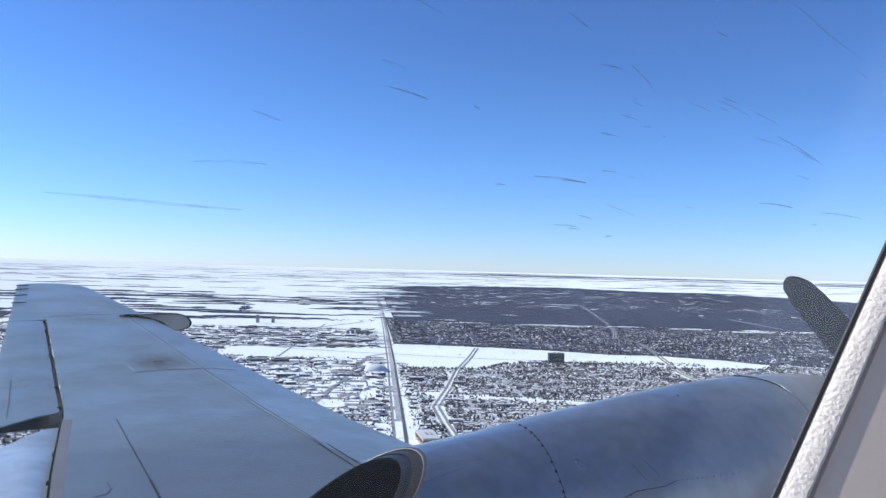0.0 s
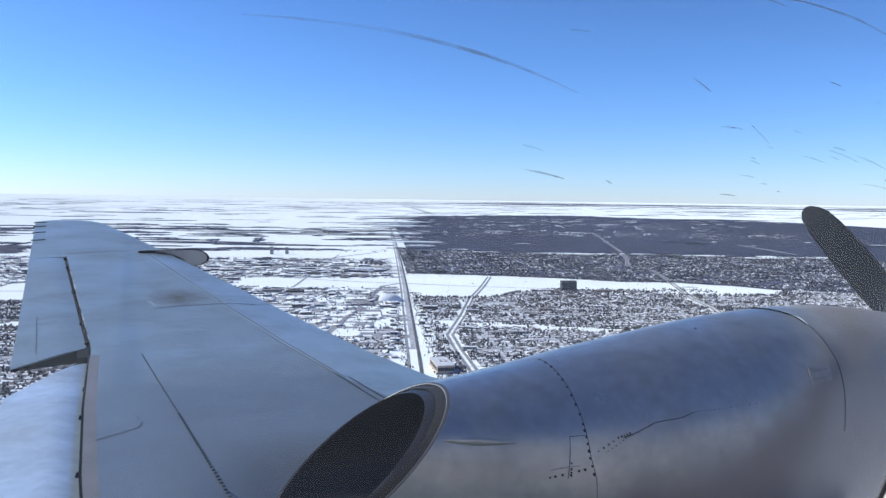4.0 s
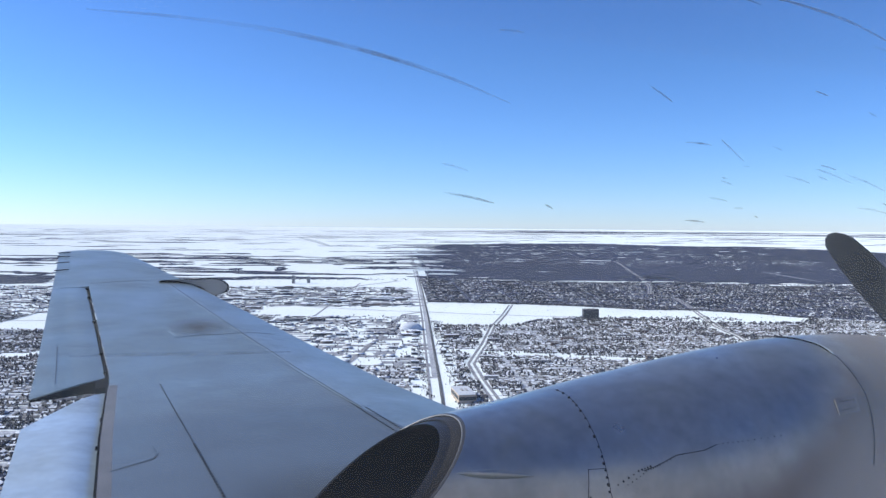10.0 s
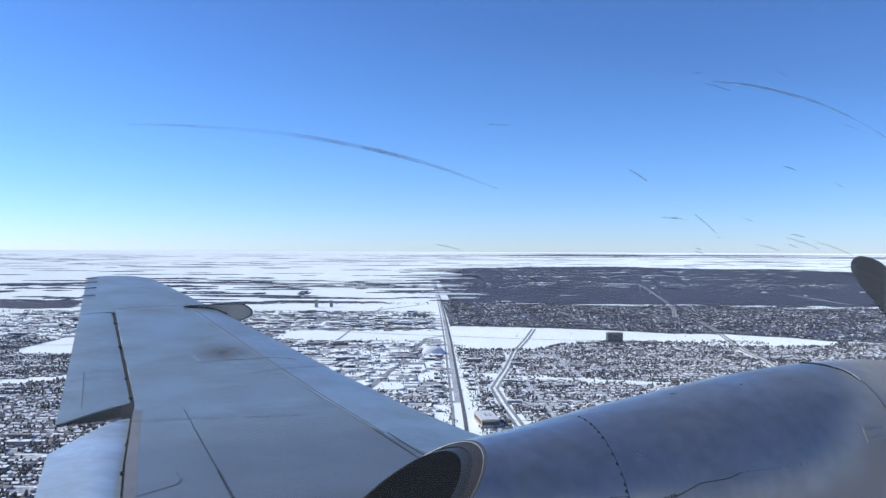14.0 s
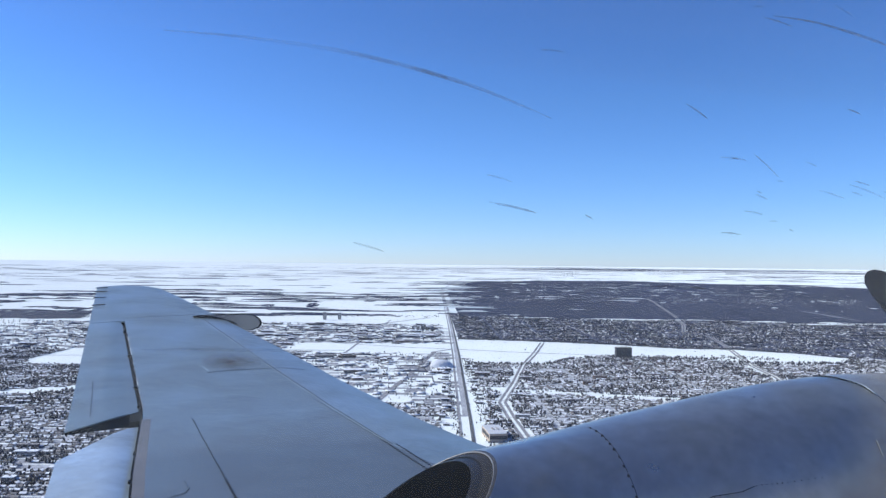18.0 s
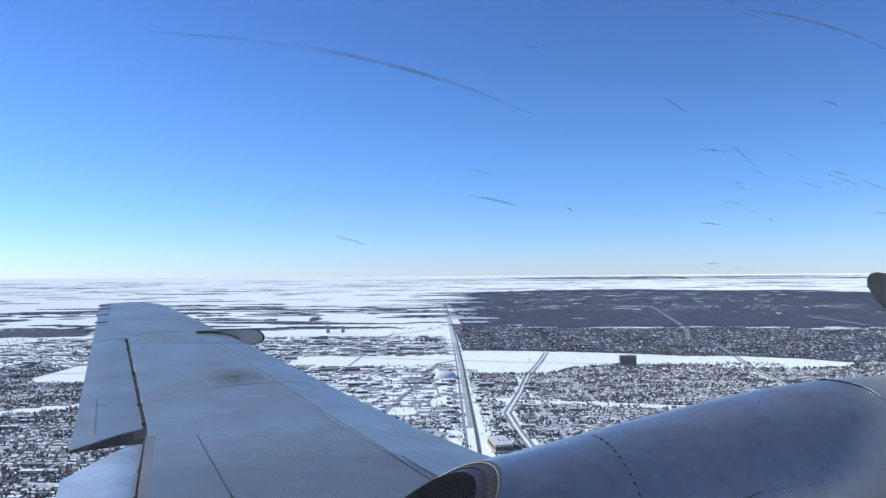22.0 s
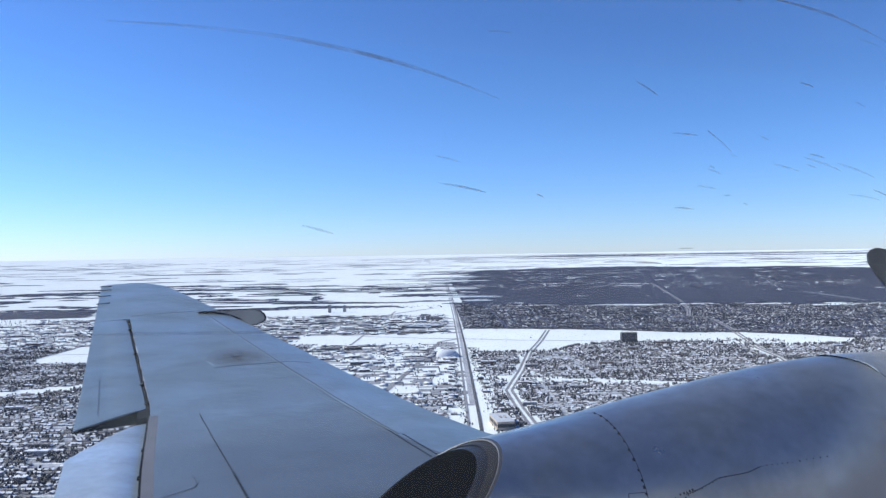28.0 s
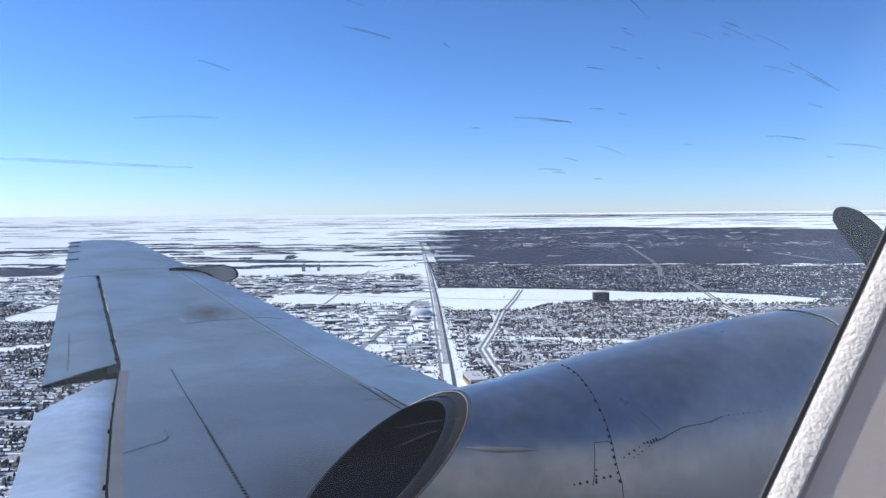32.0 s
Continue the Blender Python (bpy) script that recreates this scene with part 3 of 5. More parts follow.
def house_model(width, depth, height, roof_mat, wing_side):
    """A family house: walls, gable roof with eaves, chimney, garage."""
    h = new("house")
    link("wall", [(x * width, y * depth / 0.76, z * height) for x, y, z in wall_v], wall_f, M_WALL, h)
    link("roof", [(x * width, y * depth / 0.76, z * height) for x, y, z in roof_v] + [(x * width, y * depth / 0.76, z * height - 0.3) for x, y, z in roof_v],
         [tuple(f) for f in roof_f] + [(6 + c, 6 + b, 6 + a) for a, b, c in roof_f] + [(0, 6, 7, 1), (4, 10, 11, 5), (1, 7, 8, 2), (2, 8, 10, 4), (3, 9, 6, 0), (5, 11, 9, 3)], roof_mat, h)
    link("chimney", cuboid((width * 0.15, -0.5, height * 0.8), (width * 0.15 + 0.9, 0.5, height * 1.12)), CUBE_F, M_BRICK, h)
    s = wing_side
    link("garage", cuboid((width * 0.5 * s, -depth * 0.3, 0), (width * 0.5 * s + 4 * s, depth * 0.35, height * 0.4)), CUBE_F, M_WALL, h)
    link("garage_roof", cuboid((width * 0.5 * s, -depth * 0.34, height * 0.4), (width * 0.5 * s + 4.3 * s, depth * 0.39, height * 0.4 + 0.5)), CUBE_F, roof_mat, h)
    return h


models = []
for width, depth, height, mat, side, look_of in ((11, 8, 6.5, M_ROOF, 1, "low family house with a snow-covered gable roof"), (13, 9, 7.5, M_ROOF, -1, "broad family house with a snow-covered roof and garage"),
                                                 (10, 8.5, 8, M_BARE, 1, "family house whose grey shingles show through"), (12, 8, 6.5, M_ROOF, -1, "long bungalow under thick snow")):
    models.append(tagged(house_model(width, depth, height, mat, side), look_of, "house", "houses of the suburb"))
for i, (u, v) in enumerate(first_plots):
    m = Matrix.Translation(place([uv(u, v, 0)])[0]) @ Matrix.Rotation(radians(70 + (90 if rng.random() < 0.5 else 0) + rng.normal(0, 2)), 4, "Z")
    if i < 4:
        models[i].matrix_basis = m
    else:
        copy_thing(models[int(rng.integers(0, 4))], m)


def trees(name, where, lo, hi, label, firs=0.3, twigs=None):
    n = len(where)
    h, turn = rng.uniform(lo, hi, n), rng.uniform(0, 6.3, n)
    f = rng.random(n) < firs
    scatter(name + "_bare_trees", tuft_v, tuft_f, where[~f], h[~f] * 0.9, turn[~f], h[~f], twigs or M_TREE, "leafless " + label, "trees")
    scatter(name + "_conifers", fir_v, fir_f, where[f], h[f] * 0.8, turn[f], h[f], M_FIR, "dark conifers among " + label, "trees")


first_trees, rest_trees = nearest(garden[garden[:, 0] > 640], 240)
trees("suburb", np.concatenate([rest_trees, garden[garden[:, 0] <= 640]]), 5, 12, "garden trees of the suburb")
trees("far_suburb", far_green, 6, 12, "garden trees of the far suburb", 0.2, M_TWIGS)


def tree_model(height, fir, seed):
    """A single tree: tapered trunk and a ragged crown of twigs or tiers."""
    r2 = random.Random(seed)
    t = new("conifer" if fir else "bare_tree")
    th = height * (0.25 if fir else 0.55)
    link("trunk", [(r * math.cos(a), r * math.sin(a), z) for z, r in ((0, 0.28), (th, 0.12)) for a in (0, 1.26, 2.51, 3.77, 5.03)],
         [(i, (i + 1) % 5, 5 + (i + 1) % 5, 5 + i) for i in range(5)], M_TREE, t)
    cv, cf = [], []
    if fir:
        for k in range(5):
            z, r = height * (0.12 + 0.17 * k), height * 0.21 * (1 - 0.18 * k)
            b = len(cv)
            cv.append((0, 0, z + height * 0.26))
            for a in range(9):
                w = 2 * math.pi * a / 9 + k
                q = r * r2.uniform(0.7, 1.15)
                cv.append((q * math.cos(w), q * math.sin(w), z - r2.uniform(0, 0.05) * height))
            cf += [(b, b + 1 + a, b + 1 + (a + 1) % 9) for a in range(9)]
    else:
        for k in range(46):
            w, e = r2.uniform(0, 6.28), r2.uniform(0.15, 1.3)
            r0, r1 = height * r2.uniform(0.05, 0.2), height * r2.uniform(0.28, 0.48)
            c0 = Vector((0, 0, height * 0.45))
            d = Vector((math.cos(w) * math.cos(e), math.sin(w) * math.cos(e), math.sin(e)))
            side = d.cross(Vector((0, 0, 1))).normalized() * height * r2.uniform(0.025, 0.06)
            b = len(cv)
            mid, end = c0 + d * r0, c0 + d * r1 + Vector((0, 0, height * 0.04))
            cv += [tuple(c0 + d * 0.02), tuple(mid + side), tuple(end), tuple(mid - side)]
            cf.append((b, b + 1, b + 2, b + 3))
    link("crown", cv, cf, M_FIR if fir else M_TREE, t)
    return t


tree_models = [tagged(tree_model(h, f, 7 + n), lab, "tree", "garden trees") for n, (h, f, lab) in enumerate((
    (10, False, "leafless spreading garden tree in snow"), (8, False, "small leafless garden tree in snow"), (11, True, "tall dark conifer between the houses"), (7, True, "small dark conifer in a garden")))]
for i, (u, v) in enumerate(first_trees):
    m = Matrix.Translation(place([uv(u, v, 0)])[0]) @ Matrix.Rotation(rng.uniform(0, 6.28), 4, "Z")
    k = i if i < 4 else int(rng.choice(4, p=(0.36, 0.24, 0.24, 0.16)))
    if i < 4:
        tree_models[i].matrix_basis = m
    else:
        copy_thing(tree_models[k], m)
# woodland crowns
q = np.array(WOOD, float)


def in_wood(count, power):
    a, b = rng.random(count) ** power, rng.random(count)
    return ((1 - a) * (1 - b))[:, None] * q[0] + (a * (1 - b))[:, None] * q[1] + (a * b)[:, None] * q[2] + ((1 - a) * b)[:, None] * q[3]


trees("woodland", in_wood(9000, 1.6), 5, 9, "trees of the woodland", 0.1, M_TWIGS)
cv, cf = [], []
band_at = rng.choice((0.3, 0.42, 0.5, 0.54, 0.7, 0.85), 190) + rng.normal(0, 0.025, 190)
side_at = (rng.choice((0.08, 0.16, 0.27, 0.4, 0.55, 0.7), 190) + rng.normal(0, 0.05, 190)).clip(0.01, 0.95)
for a, b in zip(band_at, side_at):
    u, v = (1 - a) * (1 - b) * q[0] + a * (1 - b) * q[1] + a * b * q[2] + (1 - a) * b * q[3]
    w, dl = rng.uniform(2, 6) * math.exp(rng.random() ** 3 * 1.8) * u / 3500, rng.uniform(6, 20) * (u / 4500) ** 2
    k = len(cv)
    cv += [uv(u - dl, v - w, 9), uv(u + dl, v - w * rng.uniform(0.5, 1.2), 9), uv(u + dl * rng.uniform(0.5, 1.2), v + w, 9), uv(u - dl, v + w * rng.uniform(0.6, 1.1), 9)]
    cf.append((k, k + 1, k + 2, k + 3))
wood_roofs = np.concatenate([np.stack([rng.normal(4550, 230, 1500), rng.uniform(110, 2700, 1500)], 1), np.stack([rng.uniform(3400, 7600, 900), rng.uniform(130, 3200, 900)], 1)])
wood_roofs = wood_roofs[rng.random(len(wood_roofs)) < 0.5 + 0.5 * np.sin(wood_roofs[:, 1] / 70 + 2 * np.sin(wood_roofs[:, 0] / 160))]
houses("woodland_suburb", wood_roofs, "far houses between the woods", 0.7)
tagged(link("clearings", place(cv).tolist(), cf, M_SNOW), "small snowy clearings and roofs in the woodland", "clearing", kind="stuff")


def open_field(u, v):
    """Snow fields that stay free of yards and sheds."""
    return 1750 < u < 1950 and -380 < v < -20 or 2570 < u < 2910 or v < -330 and u < 1780


# woodlots and shelterbelts on the open plain
def belts(name, count, near, span, test, thick, label, spots=None, length=(0.008, 0.016), mat=None):
    bv, bf = [], []
    made = 0
    while made < count:
        if spots is None:
            d = near * math.exp(rng.random() * span)
            az = radians(rng.uniform(-42, 44))
            u, v = d * math.cos(az), d * math.sin(az)
            if not test(u, v):
                continue
        else:
            u, v = spots[made]
            d = math.hypot(u, v)
        made += 1
        reach, w, h = d * rng.uniform(*length) * math.exp(rng.random() * 2.2), d * rng.uniform(*thick), rng.uniform(4, 8)
        base, n = len(bv), 12
        for i in range(n + 1):
            vv, taper = v + (i / n - 0.5) * reach, math.sin(math.pi * (i + 0.6) / (n + 1.2)) ** 0.5
            uu, ww = u + rng.normal(0, 0.12) * w, w * taper * rng.uniform(0.6, 1.2)
            hh = h * rng.uniform(0.6, 1.1) * taper
            bv += [uv(uu - ww / 2, vv, 0), uv(uu - ww * 0.45, vv, hh), uv(uu + ww * 0.45, vv, hh), uv(uu + ww / 2, vv, 0)]
        bf += [(base + 4 * i + j, base + 4 * i + j + 1, base + 4 * i + j + 5, base + 4 * i + j + 4) for i in range(n) for j in range(3)]
    tagged(link(name, place(bv).tolist(), bf, mat or M_WOODS), label, "trees", kind="stuff")


fringe = []
for k in range(150):
    i = (0, 0, 1, 2, 3)[k % 5] if k % 5 else 0
    a, b = (np.array(WOOD[0], float), np.array(WOOD[1], float)) if k % 3 == 0 else ((np.array(WOOD[1], float), np.array(WOOD[2], float)) if k % 3 == 1 else (np.array(WOOD[3], float), np.array(WOOD[0], float)))
    p = a + (b - a) * rng.random()
    fringe.append(tuple(p * (1 + rng.normal(0, 0.018))))
belts("woodland_fringe", len(fringe), 0, 0, None, (0.006, 0.03), "ragged fringe of the woodland", fringe, (0.01, 0.03))
gaps = [(u, v) for u, v in in_wood(46, 0.8)]
belts("woodland_glades", len(gaps), 0, 0, None, (0.002, 0.006), "snowy glades in the woodland", gaps, (0.003, 0.007), M_SNOW)
rim_spots = [(interp(v, WOOD_V, WOOD_U) - 15 + rng.normal(0, 25), v) for v in (250, 330, 640, 690, 720, 760, 900, 960, 1060, 1150, 1180, 1300, 1380, 1420, 1500, 1600)]
belts("meadow_strips", len(rim_spots), 0, 0, None, (0.008, 0.016), "snowy meadow strips along the woodland", rim_spots, (0.012, 0.02), M_SNOW)
edge_u = rng.uniform(3050, 6900, 46)
edge_spots = [(u, interp(u, (3000, 5900, 6969), (44, 56, 205)) + rng.uniform(-6, 90)) for u in edge_u]
belts("edge_meadows", len(edge_spots), 0, 0, None, (0.003, 0.010), "snowy meadows along the woodland edge", edge_spots, (0.006, 0.016), M_SNOW)
belts("far_shelterbelts", 430, 4000, 2.2, lambda u, v: v < -20 or u > 9600 + 0.1 * v, (0.004, 0.02), "long dark shelterbelts on the snowy fields")
belt_spots = [(rng.normal(4560, 300), rng.uniform(-2500, -30)) for _ in range(44)] + [(rng.normal(3230, 170), rng.uniform(-1700, -60)) for _ in range(26)]
belts("wooded_bands", len(belt_spots), 0, 0, None, (0.008, 0.030), "leafless wooded bands between the snowy fields", belt_spots, (0.014, 0.035))
belts("woodlots", 55, 2900, 0.7, lambda u, v: v < -40, (0.016, 0.055), "ragged leafless woodlots between the fields")
belts("yard_hedges", 150, 1350, 0.75, lambda u, v: v < -50 and u > 1280 and not open_field(u, v), (0.002, 0.007), "dark hedges between yards", length=(0.004, 0.009))
belts("horizon_woods", 60, 26000, 0.9, lambda u, v: v > 0.12 * u, (0.02, 0.06), "thin dark line of woods on the horizon", length=(0.03, 0.08))
sheet("marsh", [(2640, -1700), (3030, -1800), (3060, -1360), (2670, -1230)], M_WOODS, "dark reed marsh on the snowy plain", "marsh", 0.6, 16, 30, 42)


# ---- larger buildings ----
def building(name, u, v, w, d, h, mat, label, category, roof=None, storeys=0, turn=0.0, units=1):
    """A flat-roofed block: walls, roof slab with parapet, window bands, rooftop units."""
    top = tagged(new(name), label, category)

    def put(lo, hi):
        c, s = math.cos(turn), math.sin(turn)
        return place([uv(u, v, z, y * c - x * s, x * c + y * s) for x, y, z in cuboid(lo, hi)]).tolist()

    link("wall", put((-w / 2, -d / 2, 0), (w / 2, d / 2, h)), CUBE_F, mat, top)
    link("roof", put((-w / 2 - 0.3, -d / 2 - 0.3, h), (w / 2 + 0.3, d / 2 + 0.3, h + 0.7)), CUBE_F, roof or M_ROOF, top)
    for k in range(storeys):
        z = h * (k + 0.35) / storeys
        link("window_band", put((-w / 2 * 0.96, -d / 2 - 0.15, z), (w / 2 * 0.96, -d / 2 - 0.004, z + h / storeys * 0.42)), CUBE_F, M_GLASS, top)
        link("window_band", put((-w / 2 - 0.15, -d / 2 * 0.9, z), (-w / 2 - 0.004, d / 2 * 0.9, z + h / storeys * 0.42)), CUBE_F, M_GLASS, top)
    for k in range(units):
        x = w * (0.5 * (k + 0.5) / units - 0.2)
        link("rooftop_unit", put((x - w * 0.06, -d * 0.1, h + 0.7), (x + w * 0.06, d * 0.12, h + 0.7 + max(1.5, h * 0.08))), CUBE_F, M_CONC, top)
    return top


building("office_tower", 1700, 360, 76, 34, 50, M_TOWER, "dark slab office tower beside the snowy park", "office", M_BARE, 9, units=2)
building("parking_deck", 1690, 312, 60, 34, 9, M_CONC, "low grey parking deck beside the office tower", "garage", None, 2)
building("school", 1672, 430, 80, 28, 12, M_BRICK, "low brown brick school at the park edge", "school", M_BARE, 2)
for k, (u, v) in enumerate(((2350, -112), (2356, -98), (2354, -84), (2344, -70), (2330, -54), (2390, -80))):
    building("apartment_block", u, v, 20, 18, 26 + 3 * (k % 3), M_CONC, "grey concrete apartment block among the yards", "apartments", None, 5)
building("greenhouse_hall", 2130, -110, 130, 50, 10, M_ROOF, "long white hall with several snowy bays", "hall", None, 1, 0.35, 4)
building("greenhouse_hall", 2170, -80, 130, 50, 10, M_ROOF, "long white hall with several snowy bays", "hall", None, 1, 0.35, 4)
building("tan_warehouse", 905, 16, 46, 110, 22, M_TAN, "large tan warehouse beside the highway", "warehouse", None, 1, -0.12, 2)
building("grain_tower", 2742, -430, 24, 24, 60, M_CONC, "tall pale tower block on the town edge", "tower", None, 8)
building("grain_tower", 2760, -380, 24, 24, 52, M_CONC, "tall pale tower block on the town edge", "tower", None, 8)
building("clinic", 1400, 34, 60, 30, 16, M_BRICK, "brown brick clinic near the highway", "building", None, 3)
building("brick_annex", 1172, 322, 20, 16, 15, M_BRICK, "small reddish brick building at the snowy strip", "building", M_BARE, 2)


count = 0
while count < 120:
    u, v = rng.uniform(1020, 2850), rng.uniform(-1000, -32)
    if open_field(u, v) or v < -0.56 * u or abs(v - interp(u, (960, 1152, 1537, 1776, 1836), (-160, -133, -81, -50, -6))) < 22:
        continue
    count += 1
    mat = (M_CONC, M_BRICK, M_WALL)[count % 3]
    building("warehouse", u, v, rng.uniform(26, 95), rng.uniform(18, 45), rng.uniform(6, 13), mat,
             ("grey low warehouse with a snow-covered flat roof", "brown brick commercial block with snowy roof", "tan metal-clad shed with snowy roof")[count % 3], "warehouse",
             M_BARE if count % 4 == 0 else None, 1, rng.normal(0, 0.15), int(rng.integers(0, 3)))
lv, lf = [], []
for k in range(1700):
    u, v = rng.uniform(1020, 2850), rng.uniform(-1300, -26)
    w, dl = rng.uniform(10, 55), rng.uniform(6, 34)
    if open_field(u, v) or open_field(u + dl, v + w):
        continue
    b = len(lv)
    lv += [uv(u, v, 0.35), uv(u + dl, v + rng.uniform(-6, 6), 0.35), uv(u + dl, v + w, 0.35), uv(u, v + w + rng.uniform(-6, 6), 0.35)]
    lf.append((b, b + 1, b + 2, b + 3))
tagged(link("yards", place(lv).tolist(), lf, M_LOT), "slushy grey yards between warehouses", "yard", kind="structure")
sheds = np.stack([rng.uniform(1020, 2950, 2000), rng.uniform(-1350, -26, 2000)], 1)
sheds = np.array([p for p in sheds if p[1] > -0.58 * p[0] and not open_field(*p)])
shed_w, shed_h = rng.uniform(9, 40, len(sheds)), rng.uniform(3.5, 7, len(sheds))
shed_turn = rng.choice((0.0, math.pi / 2), len(sheds)) + rng.normal(0, 0.1, len(sheds))
box_v = [(-.5, -.3, 0), (.5, -.3, 0), (.5, .3, 0), (-.5, .3, 0), (-.5, -.3, 1), (.5, -.3, 1), (.5, .3, 1), (-.5, .3, 1)]
scatter("yard_shed_walls", box_v, CUBE_F[2:], sheds, shed_w, shed_turn, shed_h, M_CONC, "grey walls of small sheds and shops", "sheds")
scatter("yard_shed_roofs", [(x * 1.04, y * 1.04, 1.0 + 0.08 * (z > 0)) for x, y, z in box_v], CUBE_F, sheds, shed_w, shed_turn, shed_h, M_ROOF, "snow-covered flat roofs of small sheds", "roofs")
yard_trees = np.array([p for p in np.stack([rng.uniform(1020, 3000, 9000), rng.uniform(-1500, -26, 9000)], 1) if not open_field(*p)])
trees("yard", yard_trees[yard_trees[:, 1] > -0.6 * yard_trees[:, 0]], 4, 10, "trees between the yards", 0.3)
verge = np.stack([rng.uniform(700, 1650, 1300), rng.choice((-28, -24, 8, 12, 18, 26), 1300) + rng.normal(0, 2.5, 1300)], 1)
trees("verge", verge, 3, 7, "scrub along the highway", 0.3)
for k in range(34):
    u, v = 960 + 20 * k + rng.normal(0, 6), (18, -36)[k % 2] + rng.normal(0, 3)
    building("roadside_shop", u, v, rng.uniform(14, 30), rng.uniform(12, 20), rng.uniform(4, 9), (M_CONC, M_WALL, M_BRICK)[k % 3], ("grey roadside shop with snowy flat roof", "tan roadside shop with snowy flat roof", "brick roadside shop with snowy flat roof")[k % 3], "shop", M_BARE if k % 5 == 0 else None, 1)
count = 0
while count < 46:
    u, v = (rng.uniform(850, 1600), rng.uniform(60, 800)) if count % 2 else (rng.uniform(650, 1400), rng.uniform(-800, -330))
    if not near_keep(u, v) or not near_keep(u + 12, v) or not near_keep(u, v + 12):
        continue
    count += 1
    building("apartment_house", u + 8, v, rng.uniform(24, 60), rng.uniform(14, 22), rng.uniform(8, 15), (M_BRICK, M_CONC, M_WALL)[count % 3],
             ("brown brick apartment house between the gardens", "grey apartment house between the gardens", "tan apartment house between the gardens")[count % 3], "apartments", M_BARE if count % 3 == 0 else None, 3, 0.0, 1)
# snow-white storage dome
dome_v, dome_f = [], []
for i in range(7):
    a = math.pi / 2 * i / 6
    for j in range(28):
        b = 2 * math.pi * j / 28
        dome_v.append(uv(1525, -37, 30 * math.sin(a), 52 * math.cos(a) * math.cos(b), 52 * math.cos(a) * math.sin(b)))
dome_f = [(i * 28 + j, i * 28 + (j + 1) % 28, (i + 1) * 28 + (j + 1) % 28, (i + 1) * 28 + j) for i in range(6) for j in range(28)]
tagged(link("storage_dome", place(dome_v).tolist(), dome_f, M_ROOF, smooth=True), "white snow-covered storage dome beside the highway", "dome")
park = np.stack([rng.uniform(1640, 2000, 60), rng.uniform(30, 860, 60)], 1)
trees("park", park, 3, 7, "scattered shrubs of the snowy park", 0.4)
rows = rng.uniform(14, 880, 900)
edge_row = np.concatenate([np.stack([np.interp(rows, LAWN_V, LAWN_U) - 8 + rng.normal(0, 9, 900), rows], 1), np.stack([np.interp(rows, PARK_V, PARK_U) + 6 + rng.normal(0, 8, 900), rows], 1)])
trees("park_edge", edge_row, 6, 13, "tree rows along the park", 0.3)
rows = rng.uniform(80, 700, 300)
trees("strip_edge", np.stack([1277 - 0.28 * rows + rng.normal(0, 3, 300), rows], 1), 5, 11, "tree row along the snowy strip", 0.3)
wedge = rng.uniform(40, 420, 260)
trees("lawn_edge", np.stack([1700 + rng.normal(0, 22, 260), 270 + wedge], 1), 6, 12, "shrubs between the tower and the park", 0.3)

# houses and trees of the far suburb along the highway
strip = np.stack([rng.uniform(2085, 3060, 420), 16 + 28 * rng.random(420)], 1)
houses("roadside", strip[:120], "far houses along the highway", 0.5)
trees("roadside", strip[120:], 5, 9, "trees along the highway", 0.1, M_TWIGS)

# ---- aircraft ----
aircraft = tagged(new("aircraft"), "silver propeller airliner with low wing and engine nacelle in flight", "aircraft")
aircraft.location = (0, 0, EYE)
ZY, ZZ = (0, 4.63, 5.5, 6.6, 7.1, 11.5, 15.6), (-1.38, -1.335, -1.315, -1.275, -1.245, -0.83, -0.44)
LY = (0, 5.36, 6.2, 7.0, 7.83, 8.89, 9.74, 12.16, 13.68, 14.96, 15.3, 15.43)
LX = (3.95, 2.32, 2.16, 2.04, 1.86, 1.65, 1.47, 0.94, 0.59, 0.28, 0.08, -0.1)


Y_TAB = np.arange(-0.5, 16.2, 0.05)
Z_TAB = np.convolve(np.pad(np.interp(Y_TAB, ZY, ZZ), 14, "reflect", reflect_type="odd"), np.ones(29) / 29, "valid")


def zp(y):
    return interp(y, Y_TAB, Z_TAB)


def lead(y):
    return interp(y, LY, LX)


def trail(y):
    return interp(y, (0, 6.5, 15.2, 15.43), (-0.40, -0.53, -0.78, -0.60))


def skin(x, y):
    """Height of the wing's upper skin."""
    c = max(lead(y) - trail(y), 0.3)
    s = min(max((x - trail(y)) / c, 0), 1)
    dip = max(0.0, 1 - ((y - 3.1) / 0.62) ** 2) * min(1.0, max(0.0, (x - 0.62) / 0.2)) * min(1.0, max(0.0, (2.7 - x) / 0.4))
    nose = 0.008 * c * math.sin(math.pi * (s - 0.7) / 0.3) if s > 0.7 else 0.0
    return zp(y) + 0.08 * s * (1 - s) * c + nose - 0.3 * dip


def wing_loop(y, x0, x1, n=18):
    """Aerofoil outline from x0 (aft) to x1 (fore), over and under."""
    c = max(lead(y) - trail(y), 0.3)
    xs = [x0 + (x1 - x0) * math.sin(math.pi * 0.5 * i / n) for i in range(n + 1)]
    over = [(x, y, skin(x, y)) for x in xs]
    under = []
    for x in reversed(xs[1:-1]):
        s = (x - trail(y)) / c
        under.append((x, y, zp(y) - 0.10 * c * min(1.0, 2.2 * s) * math.sqrt(max(0.0, 1 - s)) * 1.2 - 0.012))
    return over + under


def hinge(y):
    return interp(y, (3, 4.5, 6.9, 11.4), (-0.02, -0.05, 0.02, -0.235))


def spans(a, b, extra=()):
    return sorted({round(y, 3) for y in [a, b, *extra, *LY, *ZY, *np.arange(a, b, 0.4)] if a <= y <= b})


